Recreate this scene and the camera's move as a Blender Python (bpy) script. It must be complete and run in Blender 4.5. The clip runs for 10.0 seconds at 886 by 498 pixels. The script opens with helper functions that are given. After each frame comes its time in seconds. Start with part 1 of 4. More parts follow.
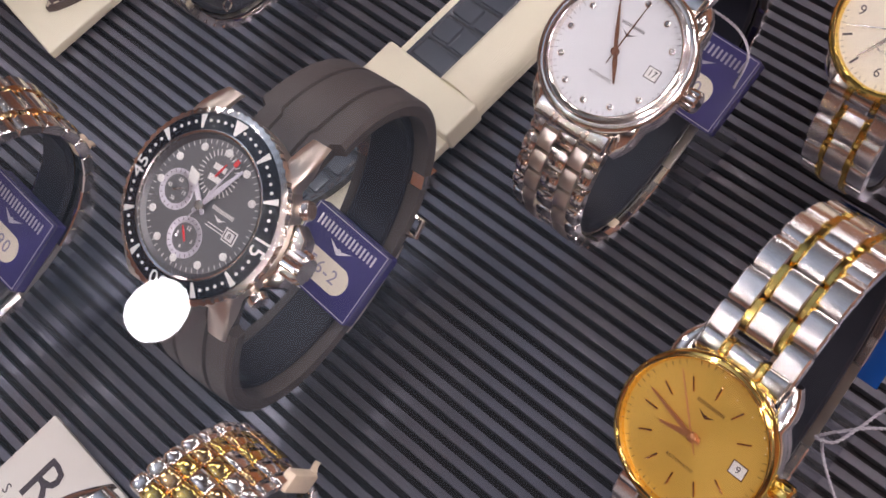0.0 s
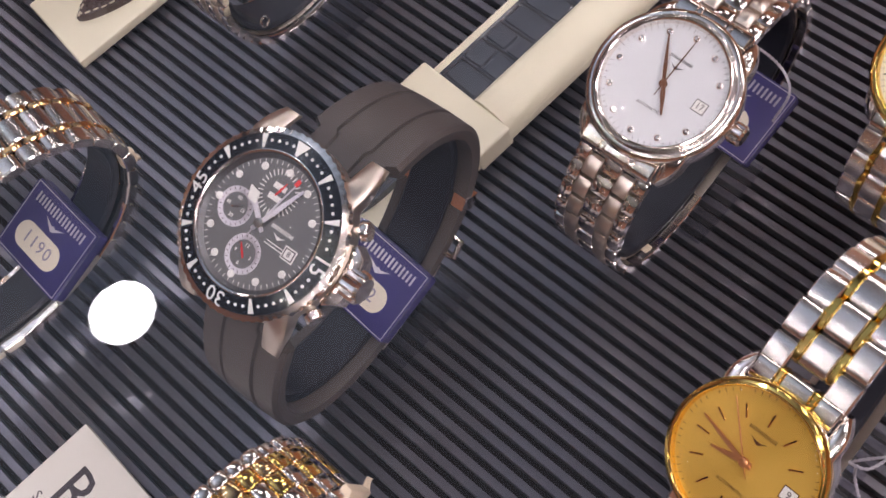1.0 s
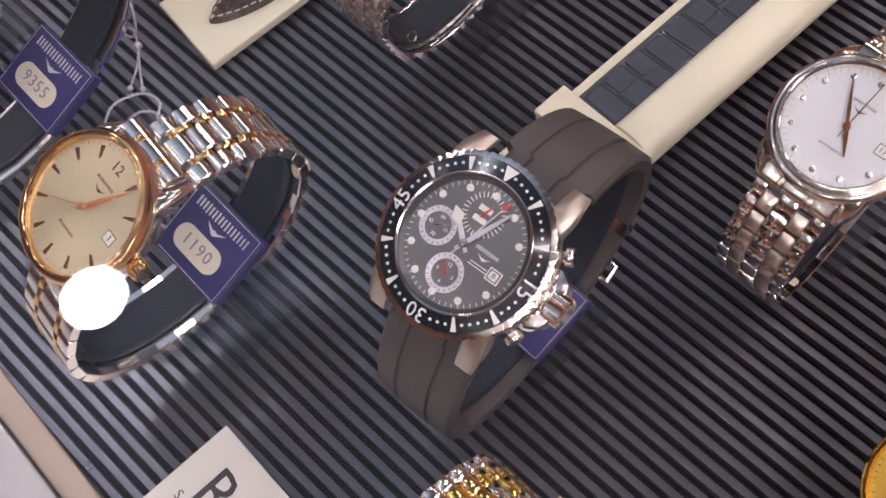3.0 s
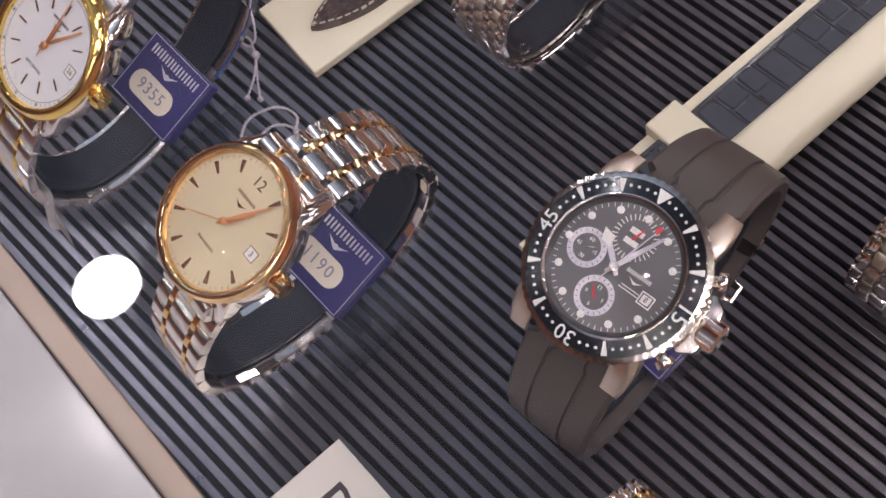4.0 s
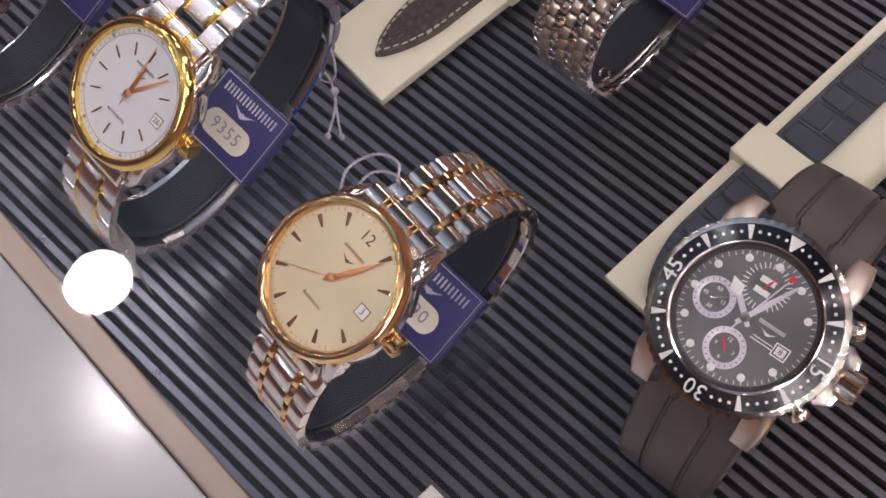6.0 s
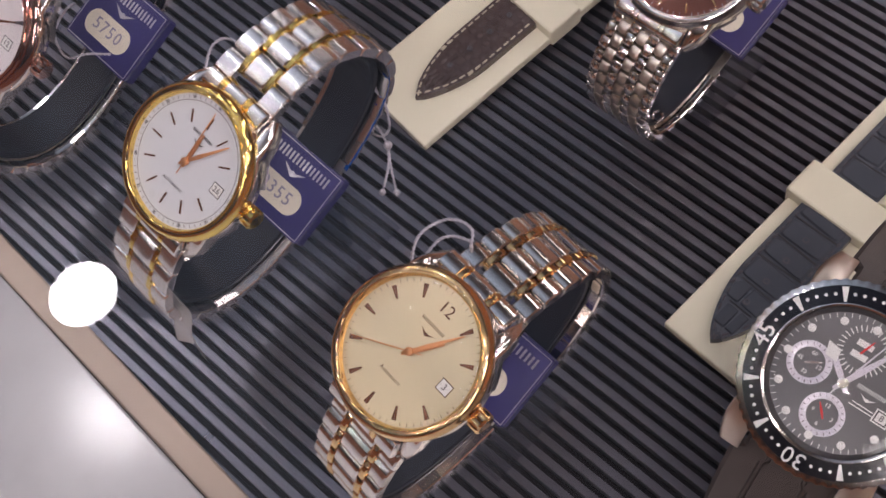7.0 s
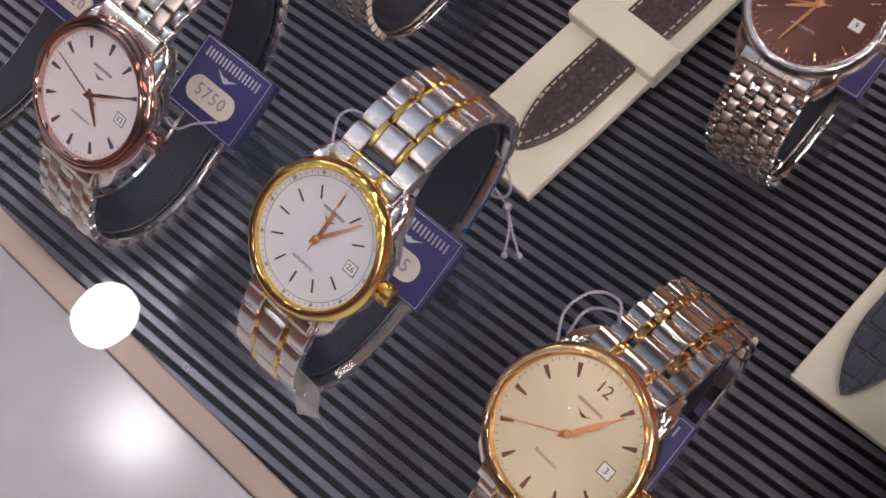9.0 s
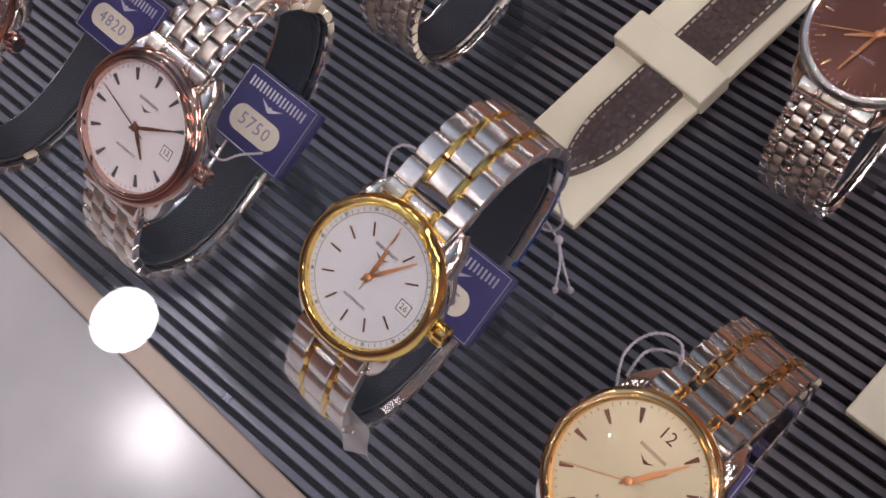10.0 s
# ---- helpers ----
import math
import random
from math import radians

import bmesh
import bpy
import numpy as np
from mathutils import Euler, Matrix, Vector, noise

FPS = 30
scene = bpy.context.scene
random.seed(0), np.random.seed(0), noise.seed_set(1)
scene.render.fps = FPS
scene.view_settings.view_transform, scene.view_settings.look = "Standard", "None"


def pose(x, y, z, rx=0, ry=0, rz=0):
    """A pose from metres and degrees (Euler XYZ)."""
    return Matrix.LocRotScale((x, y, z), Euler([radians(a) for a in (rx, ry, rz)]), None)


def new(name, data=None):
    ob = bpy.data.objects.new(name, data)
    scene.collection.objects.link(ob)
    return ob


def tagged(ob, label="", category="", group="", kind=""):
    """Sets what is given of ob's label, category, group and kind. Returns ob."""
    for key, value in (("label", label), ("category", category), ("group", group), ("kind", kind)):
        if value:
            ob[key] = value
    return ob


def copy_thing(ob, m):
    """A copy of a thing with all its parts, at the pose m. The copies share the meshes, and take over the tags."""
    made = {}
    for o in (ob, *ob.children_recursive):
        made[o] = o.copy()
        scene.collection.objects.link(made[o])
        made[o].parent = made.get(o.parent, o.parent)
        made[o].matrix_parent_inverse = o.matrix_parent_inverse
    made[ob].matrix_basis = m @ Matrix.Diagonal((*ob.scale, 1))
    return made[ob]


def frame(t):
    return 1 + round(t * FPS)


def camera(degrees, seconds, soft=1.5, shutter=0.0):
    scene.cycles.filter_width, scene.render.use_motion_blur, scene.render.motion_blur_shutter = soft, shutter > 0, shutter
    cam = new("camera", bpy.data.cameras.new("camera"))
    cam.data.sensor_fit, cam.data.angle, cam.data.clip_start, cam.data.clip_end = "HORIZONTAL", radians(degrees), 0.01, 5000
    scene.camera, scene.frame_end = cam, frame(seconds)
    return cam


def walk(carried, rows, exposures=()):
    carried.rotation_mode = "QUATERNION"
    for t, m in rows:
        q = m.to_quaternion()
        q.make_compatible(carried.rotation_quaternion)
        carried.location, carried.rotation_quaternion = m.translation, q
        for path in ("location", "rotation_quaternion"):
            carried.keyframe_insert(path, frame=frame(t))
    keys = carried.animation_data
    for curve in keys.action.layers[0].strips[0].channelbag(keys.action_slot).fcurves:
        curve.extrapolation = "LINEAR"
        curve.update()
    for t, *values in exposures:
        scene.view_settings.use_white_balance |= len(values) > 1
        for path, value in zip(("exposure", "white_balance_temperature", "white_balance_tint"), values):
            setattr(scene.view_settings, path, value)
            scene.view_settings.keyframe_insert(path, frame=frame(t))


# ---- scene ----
cam = camera(41.1, 10.0, 1.6)
METRES = 0.212
BASE = pose(0.14364, -0.02603, 0.28998, -64.035, 10.489, 41.991)
ROWS = [
    (0.0, 0.0, 0.0, 0.0, -0.0, 0.0, -0.0),
    (0.5, -0.0372, -0.0162, 0.007, -0.84, 0.19, -0.68),
    (1.0, -0.0887, -0.0268, 0.0121, -1.68, 0.47, -1.49),
    (1.5, -0.1487, -0.0384, 0.0113, -2.35, 0.72, -2.3),
    (2.0, -0.2012, -0.0462, 0.013, -2.88, 0.92, -3.11),
    (3.5, -0.4027, -0.038, 0.0304, -3.28, 0.49, -4.95),
    (4.0, -0.4746, -0.0262, 0.0391, -2.98, 0.25, -5.34),
    (4.5, -0.5161, -0.0146, 0.0515, -2.74, -0.01, -5.42),
    (5.0, -0.5359, 0.0002, 0.0621, -2.78, -0.24, -5.17),
    (5.5, -0.5649, 0.0111, 0.0745, -3.13, -0.44, -4.58),
    (7.0, -0.7096, 0.0773, 0.1676, -4.56, -0.59, -2.04),
    (7.5, -0.7344, 0.0984, 0.1976, -4.77, -0.56, -1.22),
    (8.0, -0.7688, 0.1203, 0.2031, -4.76, -0.58, -0.57),
    (8.5, -0.8107, 0.1239, 0.2185, -4.41, -0.49, -0.16),
    (9.0, -0.8412, 0.1275, 0.2366, -3.93, -0.34, -0.01),
    (9.5, -0.8597, 0.1434, 0.2571, -3.52, -0.18, -0.02),
    (10.0, -0.8791, 0.1564, 0.272, -3.14, -0.14, -0.06),
]
walk(cam, [(t, BASE @ pose(METRES * x, METRES * y, METRES * z, 90 + pitch, roll, yaw)) for t, x, y, z, yaw, pitch, roll in ROWS], [(0.0, 0.19), (2.0, 0.18), (4.5, 0.03), (7.0, -0.12), (10.0, -0.14)])

# ---- light ----
world = bpy.data.worlds.new("world")
scene.world = world
world.use_nodes = True
world.node_tree.nodes["Background"].inputs[0].default_value = (0.75, 0.82, 1.0, 1)
world.node_tree.nodes["Background"].inputs[1].default_value = 0.15
LAMP, SPOT, PANEL = 60.0, 850.0, 14.0


# ---- materials ----
def material(name, color, rough=0.5, metal=0.0, spec=0.5, grain=0.0, scale=400.0, bump=0.0, coat=0.0, emit=0.0, aniso=0.0, rand=0.0, stain=0.0):
    """Principled surface with fine grain and larger stains; scale is in pieces per metre."""
    m = bpy.data.materials.new(name)
    m.use_nodes = True
    nt = m.node_tree
    b = nt.nodes["Principled BSDF"]
    b.inputs["Base Color"].default_value = (*color, 1)
    b.inputs["Roughness"].default_value = rough
    b.inputs["Metallic"].default_value = metal
    b.inputs["Specular IOR Level"].default_value = spec
    b.inputs["Coat Weight"].default_value = coat
    if emit:
        b.inputs["Emission Color"].default_value = (*color, 1)
        b.inputs["Emission Strength"].default_value = emit
    tc = nt.nodes.new("ShaderNodeTexCoord")
    if aniso:
        b.inputs["Anisotropic"].default_value = aniso
        tg = nt.nodes.new("ShaderNodeTangent")
        tg.direction_type, tg.axis = "RADIAL", "Z"
        nt.links.new(tg.outputs[0], b.inputs["Tangent"])
    if grain or stain or rand:
        n1 = nt.nodes.new("ShaderNodeTexNoise")
        n1.inputs["Scale"].default_value = scale
        n1.inputs["Detail"].default_value = 4
        nt.links.new(tc.outputs["Object"], n1.inputs["Vector"])
        n2 = nt.nodes.new("ShaderNodeTexNoise")
        n2.inputs["Scale"].default_value = scale * 0.09
        n2.inputs["Detail"].default_value = 3
        nt.links.new(tc.outputs["Object"], n2.inputs["Vector"])
        a = nt.nodes.new("ShaderNodeMath")
        a.operation = "MULTIPLY_ADD"
        nt.links.new(n1.outputs["Fac"], a.inputs[0])
        a.inputs[1].default_value = grain * 2
        a.inputs[2].default_value = 1 - grain - stain - rand / 2
        c = nt.nodes.new("ShaderNodeMath")
        c.operation = "MULTIPLY_ADD"
        nt.links.new(n2.outputs["Fac"], c.inputs[0])
        c.inputs[1].default_value = stain * 2
        nt.links.new(a.outputs[0], c.inputs[2])
        info = nt.nodes.new("ShaderNodeObjectInfo")
        d = nt.nodes.new("ShaderNodeMath")
        d.operation = "MULTIPLY_ADD"
        nt.links.new(info.outputs["Random"], d.inputs[0])
        d.inputs[1].default_value = rand
        nt.links.new(c.outputs[0], d.inputs[2])
        mul = nt.nodes.new("ShaderNodeVectorMath")
        mul.operation = "SCALE"
        mul.inputs[0].default_value = color
        nt.links.new(d.outputs[0], mul.inputs["Scale"])
        nt.links.new(mul.outputs[0], b.inputs["Base Color"])
        r = nt.nodes.new("ShaderNodeMath")
        r.operation = "MULTIPLY_ADD"
        nt.links.new(n2.outputs["Fac"], r.inputs[0])
        r.inputs[1].default_value = rough * 0.6
        r.inputs[2].default_value = rough * 0.7
        nt.links.new(r.outputs[0], b.inputs["Roughness"])
        if bump:
            bp = nt.nodes.new("ShaderNodeBump")
            bp.inputs["Strength"].default_value = bump
            bp.inputs["Distance"].default_value = 0.0004
            nt.links.new(n1.outputs["Fac"], bp.inputs["Height"])
            nt.links.new(bp.outputs[0], b.inputs["Normal"])
    return m


def clear(name, tint=(1, 1, 1), ior=1.5, rough=0.0, gloss=0.0):
    """Thin clear sheet: passes light straight and mirrors by its angle."""
    m = bpy.data.materials.new(name)
    m.use_nodes = True
    nt = m.node_tree
    nt.nodes.remove(nt.nodes["Principled BSDF"])
    out = nt.nodes["Material Output"]
    tr = nt.nodes.new("ShaderNodeBsdfTransparent")
    tr.inputs[0].default_value = (*tint, 1)
    gl = nt.nodes.new("ShaderNodeBsdfGlossy")
    gl.inputs["Roughness"].default_value = rough
    f0 = ((ior - 1) / (ior + 1)) ** 2
    lw = nt.nodes.new("ShaderNodeLayerWeight")
    lw.inputs["Blend"].default_value = 0.5
    pw = nt.nodes.new("ShaderNodeMath")
    pw.operation = "POWER"
    pw.inputs[1].default_value = 5.0
    fr = nt.nodes.new("ShaderNodeMath")
    fr.operation = "MULTIPLY_ADD"
    fr.inputs[1].default_value = 1 - f0 if ior > 1.01 else 0.0
    fr.inputs[2].default_value = f0
    nt.links.new(lw.outputs["Facing"], pw.inputs[0])
    nt.links.new(pw.outputs[0], fr.inputs[0])
    mix = nt.nodes.new("ShaderNodeMixShader")
    if gloss:
        mix.inputs[0].default_value = gloss
    else:
        nt.links.new(fr.outputs[0], mix.inputs[0])
    nt.links.new(tr.outputs[0], mix.inputs[1])
    nt.links.new(gl.outputs[0], mix.inputs[2])
    nt.links.new(mix.outputs[0], out.inputs["Surface"])
    return m


def leather(name, color, square):
    """Crocodile leather: fine creases and a waxy sheen."""
    m = material(name, color, 0.26, grain=0.25, scale=900, stain=0.2, coat=0.25)
    nt = m.node_tree
    b = nt.nodes["Principled BSDF"]
    tc = nt.nodes.new("ShaderNodeTexCoord")
    v = nt.nodes.new("ShaderNodeTexVoronoi")
    v.feature = "DISTANCE_TO_EDGE"
    v.inputs["Scale"].default_value = 330 if square else 700
    ramp = nt.nodes.new("ShaderNodeMath")
    ramp.operation = "MINIMUM"
    ramp.inputs[1].default_value = 0.12
    bp = nt.nodes.new("ShaderNodeBump")
    bp.inputs["Strength"].default_value = 0.25
    bp.inputs["Distance"].default_value = 0.001
    nt.links.new(tc.outputs["Object"], v.inputs["Vector"])
    nt.links.new(v.outputs[0], ramp.inputs[0])
    nt.links.new(ramp.outputs[0], bp.inputs["Height"])
    nt.links.new(bp.outputs[0], b.inputs["Normal"])
    return m


STEEL = material("polished_steel", (0.9, 0.84, 0.79), 0.13, 1.0, grain=0.04, scale=900, stain=0.05, rand=0.12, bump=0.025)
BRUSHED = material("brushed_steel", (0.74, 0.66, 0.58), 0.32, 1.0, grain=0.08, scale=2500, stain=0.05, rand=0.12)
SATIN = material("satin_steel", (0.88, 0.84, 0.82), 0.22, 1.0, grain=0.06, scale=2500, stain=0.05, rand=0.15)
GOLD = material("polished_gold", (0.98, 0.7, 0.2), 0.1, 1.0, grain=0.04, scale=900, stain=0.06, rand=0.1, bump=0.025)
ROSE = material("rose_gold", (0.96, 0.64, 0.3), 0.1, 1.0, grain=0.04, scale=900, stain=0.06, rand=0.1, bump=0.025)
ROSE_HAND = material("rose_gold_hand", (0.7, 0.33, 0.15), 0.34, 0.85, grain=0.03, scale=1500)
# steel with the brown-red reflection of the room put into its base colour
TINTED_STEEL = material("steel_painted_reflection", (0.64, 0.41, 0.34), 0.08, 1.0, grain=0.04, scale=1500, stain=0.06)
RUBBER = material("black_rubber", (0.082, 0.07, 0.066), 0.42, grain=0.15, scale=1800, stain=0.2, bump=0.05)
CUFF = material("dark_velour_plastic", (0.013, 0.015, 0.024), 0.45, grain=0.2, scale=1500, stain=0.2, bump=0.1)
BLACK = material("black_gloss", (0.012, 0.012, 0.016), 0.15, grain=0.1, scale=900, stain=0.2)
SLAT = material("slate_gloss_slat", (0.185, 0.18, 0.21), 0.3, 0.8, grain=0.1, scale=300, stain=0.2, rand=0.14)
GROOVE = material("groove_black", (0.007, 0.004, 0.006), 0.5, grain=0.2, scale=500, stain=0.2)
WHITE_DIAL = material("white_lacquer", (0.72, 0.74, 0.77), 0.3, grain=0.015, scale=2000)
PINK_DIAL = material("silver_white_dial", (0.8, 0.76, 0.77), 0.3, grain=0.015, scale=2000)
SILVER_DIAL = material("champagne_sunburst", (0.68, 0.6, 0.4), 0.32, 0.62, aniso=0.8)
GOLD_DIAL = material("gold_sunburst", (0.74, 0.47, 0.09), 0.38, 0.4, aniso=0.7)
BROWN_DIAL = material("brown_sunburst", (0.2, 0.085, 0.065), 0.34, 0.75, aniso=0.75)
GREY_DIAL = material("charcoal_sunburst", (0.15, 0.15, 0.155), 0.36, 0.75, aniso=0.75)
CREAM_DIAL = material("cream_dial", (0.84, 0.78, 0.64), 0.3, grain=0.015, scale=2000)
INSERT = material("black_bezel_insert", (0.008, 0.008, 0.012), 0.14, grain=0.1, scale=900)
WHITE = material("white_print", (0.8, 0.8, 0.78), 0.5, grain=0.02, scale=900)
INK = material("dark_ink", (0.06, 0.05, 0.06), 0.5, grain=0.1, scale=900)
PEN = material("pen_ink", (0.3, 0.28, 0.36), 0.6, grain=0.3, scale=900)
RED = material("red_lacquer", (0.65, 0.03, 0.03), 0.35, grain=0.05, scale=900)
BROWN_INK = material("brown_metal", (0.2, 0.085, 0.045), 0.25, 0.5, grain=0.05, scale=900)
TAG = material("navy_leatherette", (0.035, 0.028, 0.15), 0.42, grain=0.3, scale=2200, stain=0.2, bump=0.35)
TAG_EDGE = material("tag_foil_edge", (0.6, 0.62, 0.72), 0.25, 0.8, grain=0.1, scale=900)
FOIL = material("silver_foil", (0.62, 0.6, 0.66), 0.3, 0.7, grain=0.1, scale=900)
STICKER = material("cream_paper", (0.8, 0.74, 0.62), 0.7, grain=0.06, scale=900)
CORD = material("silver_cord", (0.5, 0.48, 0.54), 0.4, 0.3, grain=0.35, scale=3000, bump=0.5)
IVORY = material("ivory_leatherette", (0.86, 0.82, 0.64), 0.42, grain=0.05, scale=900, stain=0.07, bump=0.08)
CARD = material("white_card", (0.78, 0.77, 0.72), 0.35, grain=0.03, scale=600, stain=0.06)
LEDGE = material("white_marble", (0.52, 0.52, 0.53), 0.13, grain=0.06, scale=420, stain=0.16, bump=0.04)
BEIGE = material("beige_metal_trim", (0.5, 0.4, 0.32), 0.35, 0.3, grain=0.08, scale=300, stain=0.1)
SEAM = material("dark_leather_seam", (0.016, 0.016, 0.02), 0.5, grain=0.2, scale=1500, stain=0.2, bump=0.3)
LEATHER = leather("black_crocodile", (0.072, 0.08, 0.098), True)
LEATHER_BROWN = leather("brown_crocodile", (0.075, 0.05, 0.047), False)
CLIP = material("cream_plastic", (0.78, 0.66, 0.5), 0.35, grain=0.05, scale=900, stain=0.08)
STITCH = material("cream_thread", (0.6, 0.52, 0.4), 0.7, grain=0.1, scale=3000)
BLUE_FILM = material("blue_film", (0.008, 0.06, 0.26), 0.12, grain=0.1, scale=300)
CRYSTAL = clear("sapphire_crystal", ior=1.35)
PANE = clear("case_glass", (0.985, 0.985, 0.985), ior=1.5)
PLAIN = clear("clear_body", (0.99, 0.99, 0.99), ior=1.0001)
ACRYLIC = clear("clear_acrylic", (0.86, 0.86, 0.9), rough=0.4, gloss=0.03)
FILM = material("clear_wrap", (0.8, 0.78, 0.76), 0.16, grain=0.1, scale=300, bump=0.3)
FILM.node_tree.nodes["Principled BSDF"].inputs["Alpha"].default_value = 0.09
TAPE = material("clear_tape", (0.8, 0.78, 0.76), 0.35, grain=0.1, scale=300, stain=0.2, bump=0.3)
TAPE.node_tree.nodes["Principled BSDF"].inputs["Alpha"].default_value = 0.5
WALL = material("brown_wall", (0.5, 0.25, 0.16), 0.6, grain=0.1, scale=4, stain=0.2)
CEIL = material("dark_ceiling", (0.1, 0.08, 0.08), 0.7, grain=0.05, scale=3, stain=0.06)
FLOOR = material("shop_floor", (0.22, 0.19, 0.17), 0.3, grain=0.1, scale=5, stain=0.15)
def backlit(name, color, strength, radius):
    """Added glow, strongest at its centre and fading to the rim."""
    m = bpy.data.materials.new(name)
    m.use_nodes = True
    nt = m.node_tree
    b = nt.nodes["Principled BSDF"]
    b.inputs["Base Color"].default_value = (0.1, 0.08, 0.08, 1)
    b.inputs["Roughness"].default_value = 0.7
    b.inputs["Emission Color"].default_value = (*color, 1)
    tc = nt.nodes.new("ShaderNodeTexCoord")
    sc = nt.nodes.new("ShaderNodeVectorMath")
    sc.operation = "SCALE"
    sc.inputs["Scale"].default_value = 1 / radius
    gr = nt.nodes.new("ShaderNodeTexGradient")
    gr.gradient_type = "SPHERICAL"
    k = nt.nodes.new("ShaderNodeMath")
    k.operation = "MULTIPLY"
    k.inputs[1].default_value = strength
    nt.links.new(tc.outputs["Object"], sc.inputs[0])
    nt.links.new(sc.outputs[0], gr.inputs[0])
    nt.links.new(gr.outputs["Fac"], k.inputs[0])
    nt.links.new(k.outputs[0], b.inputs["Emission Strength"])
    return m


# added glow that stands in for blue lamp haze on glass and slats
HALO = backlit("added_haze_glow", (0.6, 0.74, 1.0), 0.75, 3.4)
GLOW = material("lamp_glow", (1.0, 0.95, 1.0), 0.5, emit=LAMP)
SPOT_GLOW = material("spot_glow", (1.0, 0.87, 0.89), 0.5, emit=SPOT)
# emission of the added fill panels
PANEL_GLOW = material("added_fill_glow", (1.0, 0.9, 0.92), 0.5, emit=PANEL)
MM = 0.001


# ---- mesh tools (millimetres) ----
def mesh_of(name, bm, mats, smooth=True):
    bmesh.ops.recalc_face_normals(bm, faces=bm.faces)
    me = bpy.data.meshes.new(name)
    for v in bm.verts:
        v.co *= MM
    bm.to_mesh(me)
    bm.free()
    for m in mats if isinstance(mats, (list, tuple)) else [mats]:
        me.materials.append(m)
    if smooth:
        me.polygons.foreach_set("use_smooth", [True] * len(me.polygons))
        me.set_sharp_from_angle(angle=radians(38))
    return me


def put(name, me, parent=None, m=None, label=""):
    ob = new(name, me)
    if parent is not None:
        ob.parent = parent
    if m is not None:
        ob.matrix_basis = m
    if label:
        ob["label"] = label
    return ob


def part(name, bm, mats, parent, label="", m=None, smooth=True):
    return put(name, mesh_of(name, bm, mats, smooth), parent, m, label)


def mm(x, y, z, rx=0, ry=0, rz=0):
    return pose(x * MM, y * MM, z * MM, rx, ry, rz)


def lathe(profile, seg=72, bm=None, center=(0, 0), mat=0):
    """Turned ring or disc from (radius, height) pairs, outer skin first to last."""
    bm = bm or bmesh.new()
    rings = []
    for r, z in profile:
        if r < 1e-6:
            rings.append([bm.verts.new((center[0], center[1], z))])
        else:
            rings.append([bm.verts.new((center[0] + r * math.cos(2 * math.pi * i / seg), center[1] + r * math.sin(2 * math.pi * i / seg), z)) for i in range(seg)])
    for a, b in zip(rings, rings[1:]):
        for i in range(seg):
            j = (i + 1) % seg
            if len(a) == 1:
                f = bm.faces.new((a[0], b[i], b[j]))
            elif len(b) == 1:
                f = bm.faces.new((a[i], b[0], a[j]))
            else:
                f = bm.faces.new((a[i], b[i], b[j], a[j]))
            f.material_index = mat
    return bm


def box(sx, sy, sz, c=(0, 0, 0), bevel=0.0, bm=None, mat=0, seg=2):
    bm2 = bmesh.new()
    bmesh.ops.create_cube(bm2, size=1)
    for v in bm2.verts:
        v.co = Vector((v.co.x * sx + c[0], v.co.y * sy + c[1], v.co.z * sz + c[2]))
    if bevel:
        bmesh.ops.bevel(bm2, geom=bm2.edges[:], offset=bevel, segments=seg, affect="EDGES", profile=0.5)
    return merge(bm, bm2, mat)


def merge(bm, bm2, mat=0):
    if bm is None:
        for f in bm2.faces:
            f.material_index = mat
        return bm2
    made = {v: bm.verts.new(v.co) for v in bm2.verts}
    for f in bm2.faces:
        bm.faces.new([made[v] for v in f.verts]).material_index = mat
    bm2.free()
    return bm


def prism(outline, z0, z1, bevel=0.0, bm=None, mat=0):
    """Upright slab from an outline of (x, y)."""
    bm2 = bmesh.new()
    lo = [bm2.verts.new((x, y, z0)) for x, y in outline]
    hi = [bm2.verts.new((x, y, z1)) for x, y in outline]
    bm2.faces.new(lo[::-1])
    top = bm2.faces.new(hi)
    for i in range(len(outline)):
        j = (i + 1) % len(outline)
        bm2.faces.new((lo[i], lo[j], hi[j], hi[i]))
    if bevel:
        bmesh.ops.bevel(bm2, geom=list(top.edges), offset=bevel, segments=2, affect="EDGES", profile=0.5)
    return merge(bm, bm2, mat)


def rounded(w, h, r, n=5, cx=0.0, cy=0.0):
    pts = []
    for k, (sx, sy) in enumerate(((1, 1), (-1, 1), (-1, -1), (1, -1))):
        for i in range(n + 1):
            a = math.pi / 2 * (k + i / n)
            pts.append((cx + sx * (w / 2 - r) + r * math.cos(a), cy + sy * (h / 2 - r) + r * math.sin(a)))
    return pts


def tube(points, r, seg=8, closed=False):
    bm = bmesh.new()
    pts = [Vector(p) for p in points]
    rings, up = [], Vector((0.3, 0.2, 1)).normalized()
    for i, p in enumerate(pts):
        a, b = pts[i - 1] if i or closed else p, pts[(i + 1) % len(pts)] if i + 1 < len(pts) or closed else p
        t = (b - a).normalized()
        u = t.cross(up).normalized()
        v = t.cross(u)
        rings.append([bm.verts.new(p + r * (math.cos(2 * math.pi * k / seg) * u + math.sin(2 * math.pi * k / seg) * v)) for k in range(seg)])
    for a, b in zip(rings, rings[1:] + (rings[:1] if closed else [])):
        for k in range(seg):
            bm.faces.new((a[k], a[(k + 1) % seg], b[(k + 1) % seg], b[k]))
    if not closed:
        bm.faces.new(rings[0][::-1]), bm.faces.new(rings[-1])
    return bm


